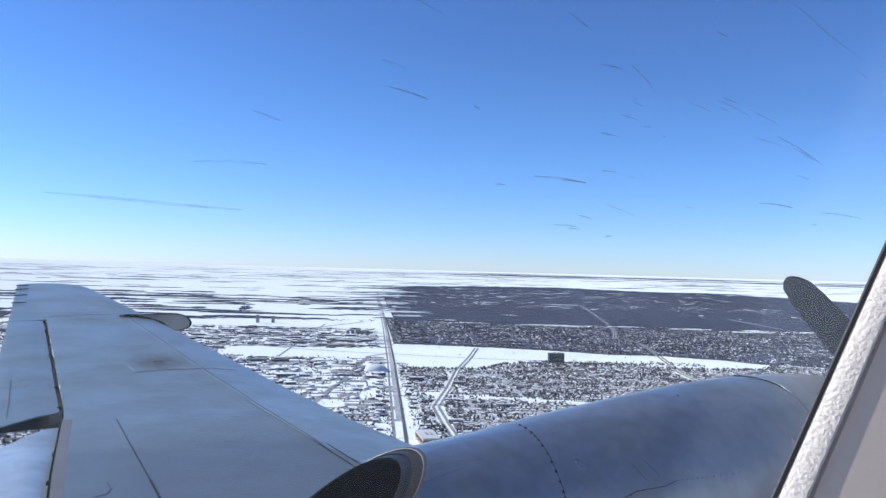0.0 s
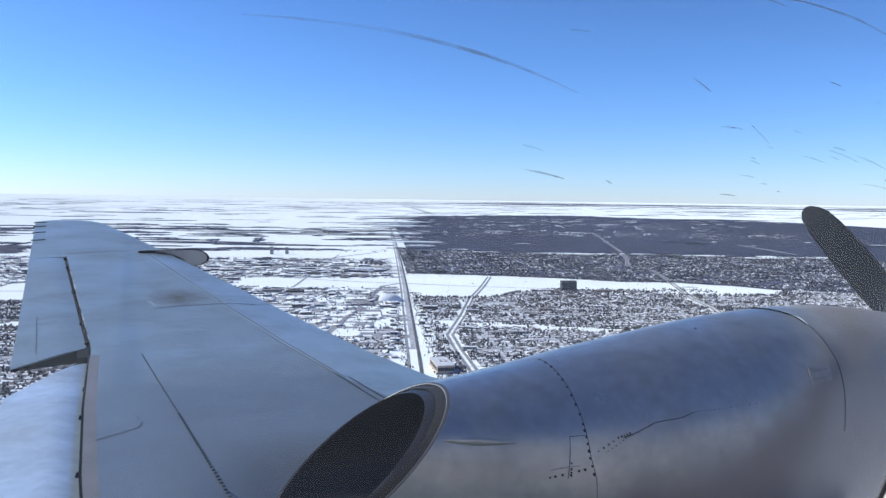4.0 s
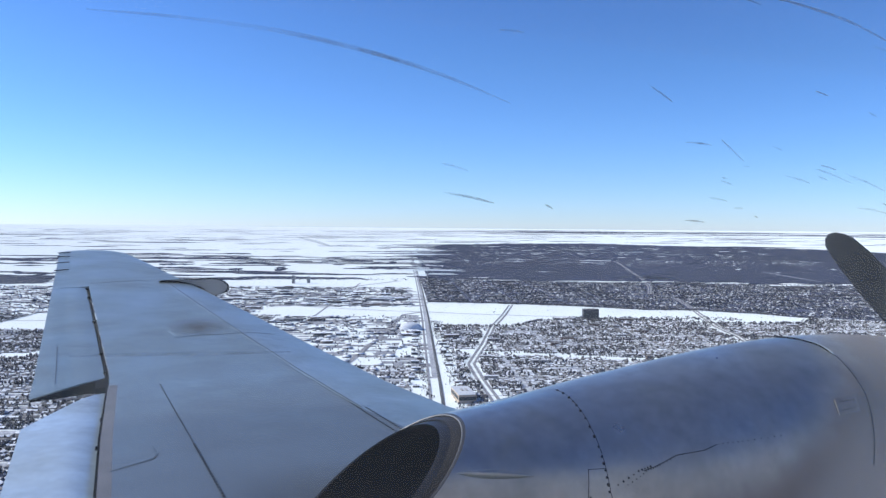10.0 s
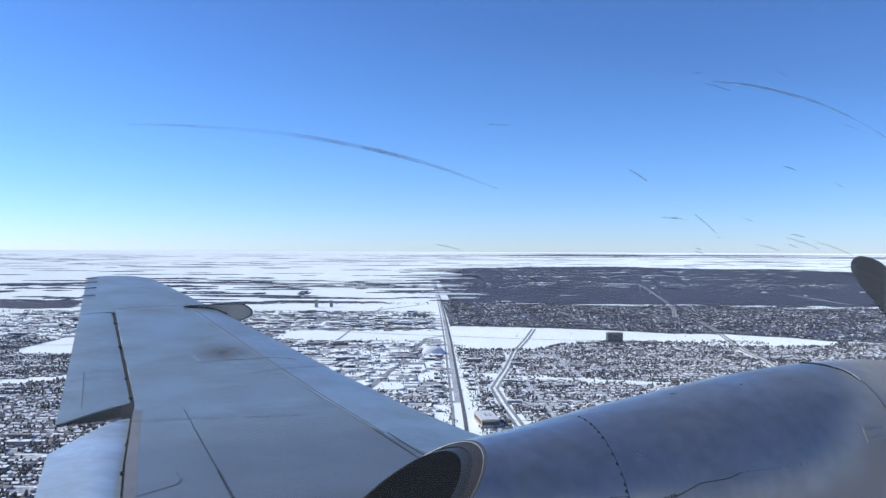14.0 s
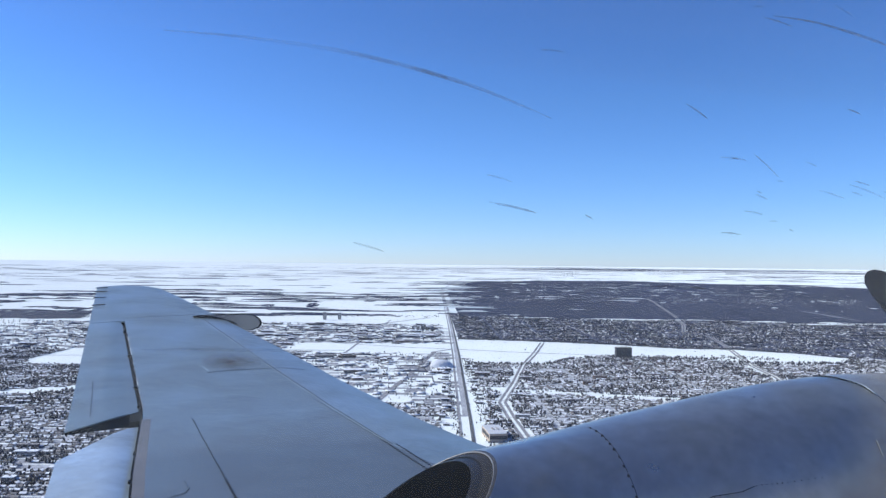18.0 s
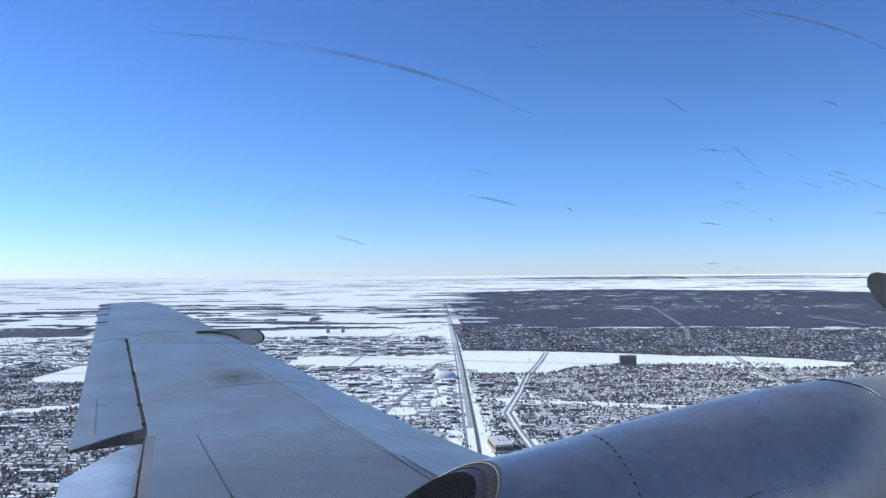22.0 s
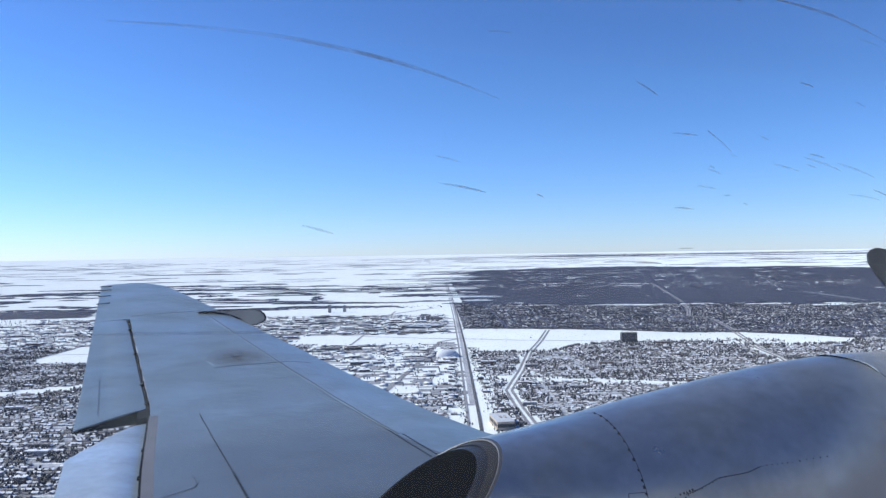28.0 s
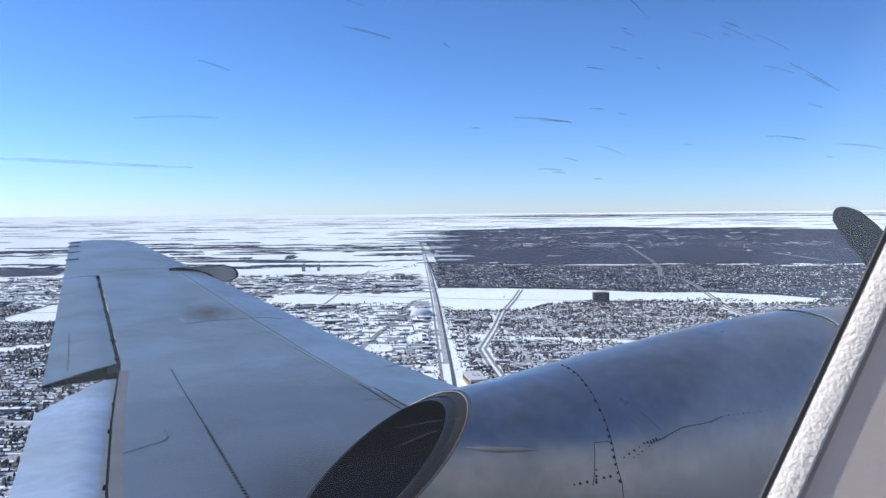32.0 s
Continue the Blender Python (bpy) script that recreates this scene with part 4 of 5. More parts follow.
def control(name, hin, tin, hout, tout, mat, label, drop=0.0, gap=0.05, nose=0.016):
    """Aileron or flap between slanted ends, given by y at the hinge and at the trailing edge."""
    loops = []
    for i in range(15):
        f, over, under = i / 14, [], []
        for k in range(9):
            s = k / 8
            y = (tin + (hin - tin) * s) * (1 - f) + (tout + (hout - tout) * s) * f
            x = trail(y) + (hinge(y) - gap - trail(y)) * s
            round_off = nose * max(0.0, s - 0.6) ** 2 / 0.16
            over.append((x, y, skin(x, y) - drop - round_off))
            under.append((x, y, skin(x, y) - drop - 0.012 - 0.085 * s))
        loops.append(over + under[::-1])
    return loft(name, loops, mat, aircraft, label, caps=(True, True))


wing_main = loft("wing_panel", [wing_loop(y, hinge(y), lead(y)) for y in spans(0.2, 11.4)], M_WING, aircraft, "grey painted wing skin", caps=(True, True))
# the smoother metal ahead of the spar joint
wing_main.data.materials.append(M_LEAD)
wing_main.data.polygons.foreach_set("material_index", [1 if i % 36 in range(9, 27) and i < len(wing_main.data.polygons) - 2 else 0 for i in range(len(wing_main.data.polygons))])
loft("wing_tip_panel", [wing_loop(y, trail(y), lead(y)) for y in spans(11.404, 15.43, (15.1, 15.2, 15.25, 15.35, 15.4))], M_WING, aircraft, "grey painted wing tip", caps=(True, True))
aileron = control("aileron", 6.9, 6.46, 11.37, 11.38, M_WING, "aileron with dark hinge gap", 0.0, 0.036)
flap = control("flap", 0.6, 0.6, 6.62, 5.72, M_FLAP, "lighter inboard flap with worn outer end", 0.012, 0.012, 0.05)
# near-black filler added in the hinge slot in place of its shade
loft("hinge_gap_filler", [[(hinge(y) - 0.039, y, skin(hinge(y) - 0.04, y) - 0.022), (hinge(y) - 0.003, y, skin(hinge(y), y) - 0.022), (hinge(y) - 0.003, y, zp(y) - 0.16), (hinge(y) - 0.039, y, zp(y) - 0.16)] for y in spans(6.88, 11.38)], M_DARK, aircraft, "near-black filler for the shade in the hinge slot", caps=(True, True))
link("aileron_end_rib", [(trail(y) + 0.005 + (hinge(y) - 0.034 - trail(y)) * f, y - 0.008 * d - 0.002, skin(trail(y) + 0.4 * f, y) - 0.004 - k * (0.016 + 0.095 * f)) for d in (0, 1) for k, f, y in ((0, 0, 6.462), (1, 0, 6.462), (1, 1, 6.9), (0, 1, 6.9))], CUBE_F, M_DARK, aircraft, "dark end rib of the aileron")
# same for the shaded corner where flap and aileron meet
link("slot_end_block", [(x, y, skin(x, y) - d) for d in (0.10, 0.012) for x, y in ((-0.085, 6.60), (0.004, 6.60), (0.004, 6.93), (-0.085, 6.86))], CUBE_F, M_DARK, aircraft, "near-black block for the shade between flap and aileron")
UP = (0, -0.09, 1)


def on_skin(pts, n=10, lift=0.0025):
    out = []
    for (x0, y0), (x1, y1) in zip(pts, pts[1:]):
        m = max(2, int(n))
        out += [(x0 + (x1 - x0) * i / m, y0 + (y1 - y0) * i / m) for i in range(m)]
    out.append(pts[-1])
    return [(x, y, skin(x, y) + lift) for x, y in out]


def stitches(name, a, b, count, size, label):
    """A row of rivet heads joined into one part."""
    rv, rf = [], []
    for i in range(count):
        f = (i + 0.5) / count
        x, y = a[0] + (b[0] - a[0]) * f, a[1] + (b[1] - a[1]) * f
        z, k = skin(x, y) + 0.002, len(rv)
        rv += cuboid((x - size * 0.8, y - size * 0.5, z), (x + size * 0.8, y + size * 0.5, z + 0.004))
        rf += [tuple(k + q for q in f4) for f4 in CUBE_F]
    return link(name, rv, rf, M_RIVET, aircraft, label)


stitches("rivet_row", (0.376, 6.47), (0.471, 4.87), 34, 0.0065, "dark rivet row")
stitches("rivet_row", (0.473, 4.83), (0.545, 3.3), 34, 0.0100, "dark rivet row")
stitches("rivet_row", (1.615, 5.45), (1.695, 4.4), 26, 0.009, "dark rivet row")
stitches("rivet_row", (1.677, 5.305), (1.735, 4.55), 18, 0.009, "dark rivet row")
M_SEAM = material("cowl_seam", (0.11, 0.115, 0.13), 0.6, 0.3, 0.4, 9.0)
M_LINE = material("panel_joint", (0.13, 0.16, 0.19), 0.6, 0.2, 0.2, 3.0)
ribbon("panel_joint", on_skin([(0.72, 11.79), (0.973, 10.1), (1.262, 8.245), (1.423, 7.3), (1.556, 6.235), (1.652, 5.3)]), 0.011, UP, M_LINE, aircraft, "thin skin joint")
ribbon("panel_joint", on_skin([(1.436, 6.85), (1.53, 6.2), (1.615, 5.45)]), 0.008, UP, M_LINE, aircraft, "thin skin joint")
ribbon("panel_joint", on_skin([(0.60, 8.12), (0.72, 8.17), (0.9, 8.21), (1.064, 8.225), (1.35, 8.21), (1.58, 8.16)]), 0.012, UP, M_RIVET, aircraft, "dark curved skin joint")
ribbon("panel_joint", on_skin([(-0.22, 11.6), (0.3, 11.72), (0.70, 11.83)]), 0.02, UP, M_LINE, aircraft, "thin skin joint")
ribbon("panel_joint", on_skin([(0.247, 4.87), (0.262, 4.72), (0.241, 4.636), (0.18, 4.6), (0.018, 4.517)]), 0.008, UP, M_LINE, aircraft, "thin bent line on the skin")
ribbon("tab_joint", on_skin([(-0.432, 8.12), (-0.40, 7.4), (-0.378, 6.83)]), 0.008, UP, M_LINE, aircraft, "thin joint of the trim tab")
ribbon("flap_slot", on_skin([(hinge(y) - 0.012, y) for y in (0.7, 2.0, 3.0, 4.0, 5.2, 6.58)]), 0.016, UP, M_DARK, aircraft, "dark slot ahead of the flap", thick=0.0012)
ribbon("flap_shroud", on_skin([(hinge(y) + 0.028, y) for y in (0.7, 2.0, 3.0, 4.0, 5.2, 6.58)]), 0.068, UP, M_SHROUD, aircraft, "worn brownish strip ahead of the flap", lift=-0.0015, thick=0.001)
for y in (7.05, 7.75, 9.15, 10.6, 11.25):
    bm = bmesh.new()
    bmesh.ops.create_cone(bm, cap_ends=True, segments=5, radius1=0.03, radius2=0.015, depth=0.04, matrix=Matrix.Translation((hinge(y) - 0.03, y, zp(y) + 0.012)))
    part("hinge_bracket", bm, M_DARK, aircraft, "dark hinge bracket in the slot")
for y in (4.1, 5.1, 5.75):
    bm = bmesh.new()
    bmesh.ops.create_cone(bm, cap_ends=True, segments=5, radius1=0.013, radius2=0.007, depth=0.024, matrix=Matrix.Translation((hinge(y) - 0.022, y, zp(y) + 0.002)))
    part("flap_bracket", bm, M_DARK, aircraft, "dark flap bracket")
for y in (12.9, 13.7, 14.4, 14.9):
    x = trail(y)
    ribbon("static_wick", [(x - 0.02, y, skin(x, y) + 0.012), (x + 0.08, y, skin(x + 0.08, y) + 0.012), (x + 0.17, y + 0.01, skin(x + 0.17, y) + 0.012)], 0.022, UP, M_DARK, aircraft, "thin dark static wick", thick=0.012)
# fuel cap with its soot smear
smear = bpy.data.materials.new("oil_smear")
smear.use_nodes = True
sn, sl = smear.node_tree.nodes, smear.node_tree.links
sb = sn["Principled BSDF"]
sb.inputs["Base Color"].default_value, sb.inputs["Roughness"].default_value = (0.085, 0.068, 0.062, 1), 0.6
stc, sgr, snz, smu = sn.new("ShaderNodeTexCoord"), sn.new("ShaderNodeTexGradient"), sn.new("ShaderNodeTexNoise"), sn.new("ShaderNodeMath")
smp = sn.new("ShaderNodeMapping")
sgr.gradient_type, smu.operation = "SPHERICAL", "MULTIPLY"
smp.inputs["Location"].default_value = (-1, -1, 0)
smp.inputs["Scale"].default_value = (2, 2, 0)
snz.inputs["Scale"].default_value = 6.0
sl.new(stc.outputs["Generated"], smp.inputs[0])
sl.new(smp.outputs[0], sgr.inputs[0])
sl.new(stc.outputs["Object"], snz.inputs["Vector"])
sl.new(sgr.outputs[0], smu.inputs[0])
sl.new(snz.outputs[0], smu.inputs[1])
sl.new(smu.outputs[0], sb.inputs["Alpha"])
ring_pts = [(0.87 + 0.33 * math.cos(a), 8.60 + 0.48 * math.sin(a)) for a in np.linspace(0, 2 * math.pi, 32, endpoint=False)]
link("oil_smear", [(x, y, skin(x, y) + 0.006) for x, y in ring_pts] + [(0.86, 8.62, skin(0.86, 8.62) + 0.009)], [(i, (i + 1) % 32, 32) for i in range(32)], smear, aircraft, "brownish oil smear round the fuel cap")
bm = bmesh.new()
bmesh.ops.create_cone(bm, cap_ends=True, segments=20, radius1=0.05, radius2=0.046, depth=0.004, matrix=Matrix.Translation((0.88, 8.62, skin(0.88, 8.62) + 0.004)))
part("fuel_cap", bm, M_RIVET, aircraft, "small dark fuel cap")
ribbon("access_panel_edge", on_skin([(0.62, 8.21), (0.59, 8.34), (0.565, 8.44)]), 0.010, UP, M_FLAP, aircraft, "pale panel edge")

# upright stall fence wrapped round the leading edge, with a black rim
FENCE_Y = 11.55
fence_line = [(0.64, -0.772), (0.72, -0.758), (0.88, -0.754), (1.10, -0.750), (1.30, -0.746), (1.39, -0.748), (1.46, -0.760), (1.525, -0.79), (1.57, -0.83), (1.588, -0.875), (1.575, -0.915), (1.54, -0.945), (1.48, -0.968), (1.40, -0.985), (1.20, -1.01), (0.95, -0.98), (0.70, -0.90)]
fence_mid = (1.2, -0.87)
plate = []
for dy, inset in ((-0.022, 0.012), (-0.014, 0.0), (0.014, 0.0), (0.022, 0.012)):
    plate.append([(x + inset * (fence_mid[0] - x), FENCE_Y + dy, z + inset * (fence_mid[1] - z)) for x, z in fence_line])
fairing = loft("leading_edge_fence", plate, M_POD, aircraft, "upright grey stall fence round the leading edge", caps=(True, True))
rim = []
for i, (x, z) in enumerate(fence_line[:14]):
    w = interp(i, (0, 2, 7, 10, 13), (0.010, 0.010, 0.016, 0.020, 0.012))
    k = Vector((x - fence_mid[0], 0, z - fence_mid[1])).normalized()
    c = Vector((x, FENCE_Y, z)) - k * 0.006
    rim.append([c + k * (w * math.cos(a)) + Vector((0, 0.034 * math.sin(a), 0)) for a in np.linspace(0, 2 * math.pi, 10, endpoint=False)])
loft("fence_rim", rim, M_DARK, fairing, "black rubber rim of the fence", caps=(True, True))
# tapering black stroke along the foot of the fence
foot = [(0.66, -0.775), (0.80, -0.782), (0.95, -0.802), (1.08, -0.833), (1.18, -0.865), (1.255, -0.895)]
ribbon("fence_foot_stroke", [(x, FENCE_Y - 0.024, z) for x, z in foot], [0.02, 0.04, 0.042, 0.036, 0.03, 0.012], (0, -1, 0), M_DARK, fairing, "black stroke along the foot of the fence", thick=0.008)

# engine nacelle
NY = 3.08
MOUTH = 1.345
CREST = ((1.317, 1.45, 1.6, 1.75, 2.0, 2.19, 2.45, 2.69, 3.1, 3.4, 3.72, 4.1, 4.4, 4.8), (-0.773, -0.760, -0.744, -0.730, -0.701, -0.673, -0.638, -0.602, -0.560, -0.542, -0.546, -0.583, -0.648, -0.748))
X_TAB = np.arange(1.2, 4.95, 0.02)
C_TAB = np.convolve(np.pad(np.interp(X_TAB, *CREST), 7, "reflect", reflect_type="odd"), np.ones(15) / 15, "valid")


def nacelle_point(x, a, grow=1.0, shift=0.0):
    """A point of the nacelle's skin; the exhaust end is cut at a slant."""
    k, slant = interp(x, (MOUTH, 2.3), (0, 1)), 1 - interp(x, (MOUTH, 2.0), (0, 1))
    top, hh, hw = interp(x, X_TAB, C_TAB), 0.319 + 0.341 * k, 0.369 + 0.251 * k
    if x > 3.9:
        hw, hh = hw - 0.133 * (x - 3.9), hh - 0.089 * (x - 3.9)
    z = top - hh + hh * grow * math.sin(a)
    return (x + shift + 1.095 * slant * (z - top), NY + hw * grow * math.cos(a) - slant * (0.099 + 0.175 * (z - top)), z)


def on_nacelle(x, deg, out=1.003):
    return nacelle_point(x, radians(deg), out)


def nacelle_loop(x, grow=1.0, n=64, shift=0.0):
    return [nacelle_point(x, 2 * math.pi * i / n, grow, shift) for i in range(n)]


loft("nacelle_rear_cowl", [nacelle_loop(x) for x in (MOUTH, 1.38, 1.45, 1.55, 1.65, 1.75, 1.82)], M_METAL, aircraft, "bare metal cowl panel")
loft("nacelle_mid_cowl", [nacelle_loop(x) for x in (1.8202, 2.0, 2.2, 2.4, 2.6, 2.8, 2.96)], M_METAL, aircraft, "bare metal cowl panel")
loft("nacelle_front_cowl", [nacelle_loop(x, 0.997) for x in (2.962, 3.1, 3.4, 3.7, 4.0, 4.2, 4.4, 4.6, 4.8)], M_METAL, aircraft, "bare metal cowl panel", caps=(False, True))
loft("exhaust_lip", [nacelle_loop(MOUTH, 1.0), nacelle_loop(MOUTH, 0.99, shift=-0.010), nacelle_loop(MOUTH, 0.975, shift=-0.008), nacelle_loop(MOUTH, 0.965, shift=0.02)], M_LIP, aircraft, "worn rolled cowl edge")
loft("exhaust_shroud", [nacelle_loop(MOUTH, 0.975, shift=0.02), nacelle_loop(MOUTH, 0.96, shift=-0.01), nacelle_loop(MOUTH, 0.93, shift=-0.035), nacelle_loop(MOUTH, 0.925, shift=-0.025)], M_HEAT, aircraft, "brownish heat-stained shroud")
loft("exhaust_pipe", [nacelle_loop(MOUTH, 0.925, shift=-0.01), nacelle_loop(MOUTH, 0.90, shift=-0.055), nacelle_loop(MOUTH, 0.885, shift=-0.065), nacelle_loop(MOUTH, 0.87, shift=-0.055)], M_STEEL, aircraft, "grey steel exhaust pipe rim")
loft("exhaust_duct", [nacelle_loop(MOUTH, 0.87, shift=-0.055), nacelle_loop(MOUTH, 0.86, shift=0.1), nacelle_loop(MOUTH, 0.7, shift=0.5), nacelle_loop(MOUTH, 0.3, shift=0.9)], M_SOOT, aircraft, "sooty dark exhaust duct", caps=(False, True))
SEAM = [(1.87, 88), (1.87, 103), (1.87, 113), (1.875, 127), (1.885, 141), (1.89, 149), (1.895, 157), (1.91, 166), (1.92, 185)]
STEP = [(1.93, 155), (2.01, 149), (2.07, 147), (2.17, 143), (2.37, 141), (2.51, 143), (2.71, 145)]
for line, wide, lab in ((SEAM, 0.005, "cowl joint"), (STEP[1:5], 0.006, "cowl joint"), ([(1.83, 147), (1.86, 147), (1.89, 147)], 0.004, "access door joint"), ([(1.83, 147), (1.83, 156), (1.83, 166)], 0.005, "access door joint")):
    pts = []
    for (x0, a0), (x1, a1) in zip(line, line[1:]):
        pts += [on_nacelle(x0 + (x1 - x0) * i / 6, a0 + (a1 - a0) * i / 6) for i in range(6)]
    pts.append(on_nacelle(*line[-1]))
    ribbon("cowl_joint", pts, wide * 0.6, (-0.1, -0.7, 0.6), M_SEAM, aircraft, lab, lift=-0.0015, thick=0.0008)


def fasteners(line, count, size, side=0.0):
    rv, rf = [], []
    for i in range(count):
        f = (i + 0.5) / count * (len(line) - 1)
        k = min(int(f), len(line) - 2)
        f -= k
        c = Vector(on_nacelle(line[k][0] * (1 - f) + line[k + 1][0] * f + side, line[k][1] * (1 - f) + line[k + 1][1] * f, 1.004))
        b, r = len(rv), size * (0.62 + 0.3 * math.sin(7.3 * i) ** 2)
        out, side_x, up = Vector((0, -0.85, 0.53)), Vector((1, 0, 0)), Vector((0, 0.53, 0.85))
        rv += [tuple(c + (side_x * math.cos(q) + up * math.sin(q)) * r) for q in np.linspace(0, 2 * math.pi, 7, endpoint=False)] + [tuple(c + out * r * 0.25), tuple(c - out * r * 0.6)]
        rf += [(b + q, b + (q + 1) % 7, b + 7) for q in range(7)] + [(b + (q + 1) % 7, b + q, b + 8) for q in range(7)]
    return link("fasteners", rv, rf, M_FASTENER, aircraft, "row of dark cowl fasteners")


fasteners(SEAM[:-1], 18, 0.0085, -0.004)
fasteners(STEP, 34, 0.0042, 0.012)
fasteners(STEP[:3], 9, 0.006, -0.02)
fasteners([(1.77, 166), (1.80, 165), (1.85, 163), (1.885, 162)], 6, 0.0075, 0.0)
fasteners([(1.835, 158), (1.838, 166)], 3, 0.007, 0.0)
# raised edge of the front cowl: a dark step, its highlight laid on as a pale strip
EDGE = [(3.25, 84), (3.27, 90), (3.29, 97), (3.31, 103), (3.315, 107), (3.31, 111), (3.30, 115)]
edge_pts = [on_nacelle(x, a, 1.004) for (x0, a0), (x1, a1) in zip(EDGE, EDGE[1:]) for x, a in ((x0, a0), ((x0 + x1) / 2, (a0 + a1) / 2))]
ribbon("cowl_edge", edge_pts, [0.022, 0.022, 0.020, 0.020, 0.018, 0.018, 0.016, 0.015, 0.013, 0.010, 0.007, 0.004], (-0.1, -0.5, 0.8), M_DARK, aircraft, "dark step at the front cowl edge", thick=0.001)
ribbon("cowl_edge", [(x + 0.014, y, z + 0.001) for x, y, z in edge_pts[4:]], 0.006, (-0.1, -0.5, 0.8), M_FLAP, aircraft, "pale strip drawn as highlight on the front cowl edge", thick=0.0015)
# worn data plate with rivets, and the seam that runs down from the front cowl edge
plate = [on_nacelle(x, a, 1.003) for x, a in ((3.09, 136), (3.23, 136), (3.20, 143), (3.07, 143))]
link("data_plate", plate + [tuple(Vector(q) + Vector((0, -0.0016, 0.0012))) for q in plate], CUBE_F, M_PLATE, aircraft, "small worn metal plate")
fasteners([(3.10, 138), (3.21, 138)], 5, 0.006, 0.0)
fasteners([(3.09, 141.5), (3.19, 141.5)], 5, 0.006, 0.0)
front = [(3.315, 107), (3.32, 115), (3.31, 123), (3.30, 130), (3.29, 137), (3.25, 147), (3.20, 158), (3.14, 170)]
ribbon("cowl_joint", [on_nacelle(x, a, 1.002) for (x0, a0), (x1, a1) in zip(front, front[1:]) for x, a in ((x0, a0), ((x0 + x1) / 2, (a0 + a1) / 2))], 0.006, (-0.1, -0.7, 0.6), M_SEAM, aircraft, "front cowl joint", thick=0.0008)
# shallow teardrop blister behind the exhaust edge
c0, c1 = Vector(on_nacelle(1.37, 146, 1.0)), Vector(on_nacelle(1.65, 149, 1.0))
blis = []
for i, w in enumerate((0.002, 0.014, 0.018, 0.016, 0.010, 0.002)):
    c = c0.lerp(c1, i / 5)
    blis.append([tuple(c + Vector((0, -w * 0.8 * math.cos(a), w * math.sin(a)))) for a in np.linspace(0, 2 * math.pi, 12, endpoint=False)])
loft("blister", blis, M_METAL, aircraft, "small teardrop blister on the cowl", caps=(True, True))

# propeller at rest
HUB = Vector((4.97, NY, -1.12))
prop = link("propeller", [HUB], [], M_BLADE, aircraft)
spin = [[(4.85 + d, NY + r * math.cos(a), HUB.z + r * math.sin(a)) for a in np.linspace(0, 2 * math.pi, 24, endpoint=False)] for d, r in ((0, 0.36), (0.15, 0.34), (0.35, 0.26), (0.5, 0.15), (0.58, 0.02))]
loft("spinner", spin, M_METAL, prop, "polished spinner", caps=(True, True))
for k in range(4):
    ang = radians(43 + 90 * k)
    loops = []
    for r, w, t in ((0.3, 0.12, 0.05), (0.5, 0.20, 0.035), (0.8, 0.26, 0.028), (1.1, 0.28, 0.02), (1.4, 0.27, 0.014), (1.54, 0.23, 0.011), (1.60, 0.15, 0.009), (1.63, 0.06, 0.006)):
        tw = radians(50 - 18 * r)
        loop = []
        for a in np.linspace(0, 2 * math.pi, 12, endpoint=False):
            c, s = w / 2 * math.cos(a), t * math.sin(a)
            lx, lt = c * math.cos(tw) - s * math.sin(tw), c * math.sin(tw) + s * math.cos(tw)
            loop.append((HUB.x + lx, NY + r * math.cos(ang) - lt * math.sin(ang), HUB.z + r * math.sin(ang) + lt * math.cos(ang)))
        loops.append(loop)
    loft("blade", loops, M_BLADE, prop, "black propeller blade", caps=(True, True))

# ---- cabin window ----
PANE = 0.196


def rim(off, y, n=8):
    """The window's outline in the cabin wall, grown by off."""
    corners = [(0.185, -0.155), (0.374, 0.14), (-0.10, 0.14), (-0.14, -0.155)]
    cx, cz = 0.08, 0.0
    out = []
    m = len(corners)
    rad = 0.055
    for i, (x, z) in enumerate(corners):
        p, a, b = Vector((x, z)), Vector(corners[i - 1]), Vector(corners[(i + 1) % m])
        da, db = (a - p).normalized(), (b - p).normalized()
        half = da.angle(db) / 2
        centre = p + (da + db).normalized() * (rad / math.sin(half))
        s0, s1 = p + da * (rad / math.tan(half)), p + db * (rad / math.tan(half))
        for k in range(n + 1):
            f = k / n
            d = ((s0 - centre) * (1 - f) + (s1 - centre) * f).normalized()
            q = centre + d * (rad + off)
            out.append((q.x, y, q.y + EYE))
    return out


window = tagged(new("window_1"), "small cabin window with cream trim and scratched pane", "window", kind="structure")
loft("gasket", [rim(-0.0006, PANE + 0.0006), rim(-0.0006, PANE - 0.0002), rim(0.0003, PANE - 0.0010), rim(0.0003, PANE + 0.0008)], M_GASKET, window, "black rubber gasket")
loft("window_frame", [rim(0.0003, PANE + 0.001), rim(0.0006, PANE - 0.0012), rim(0.0016, PANE - 0.0038), rim(0.0030, PANE - 0.0058), rim(0.0044, PANE - 0.0072), rim(0.0054, PANE - 0.0072), rim(0.0060, PANE - 0.0062), rim(0.0060, PANE + 0.001)], M_TRIM, window, "cream textured window trim")
wall_outer = []
for x, y, z in rim(0.05, PANE - 0.036):
    dx, dz = x - 0.08, z - EYE
    k = min((6 - 0.08 if dx > 0 else 6.08) / max(abs(dx), 1e-6), (1.0 if dz > 0 else 1.3) / max(abs(dz), 1e-6))
    wall_outer.append((0.08 + dx * k, y, EYE + dz * k))
box_corner = {(sx, sz): min(range(len(wall_outer)), key=lambda i: math.dist((wall_outer[i][0], wall_outer[i][2]), (6 * sx, EYE + (1.0 if sz > 0 else -1.3)))) for sx in (-1, 1) for sz in (-1, 1)}
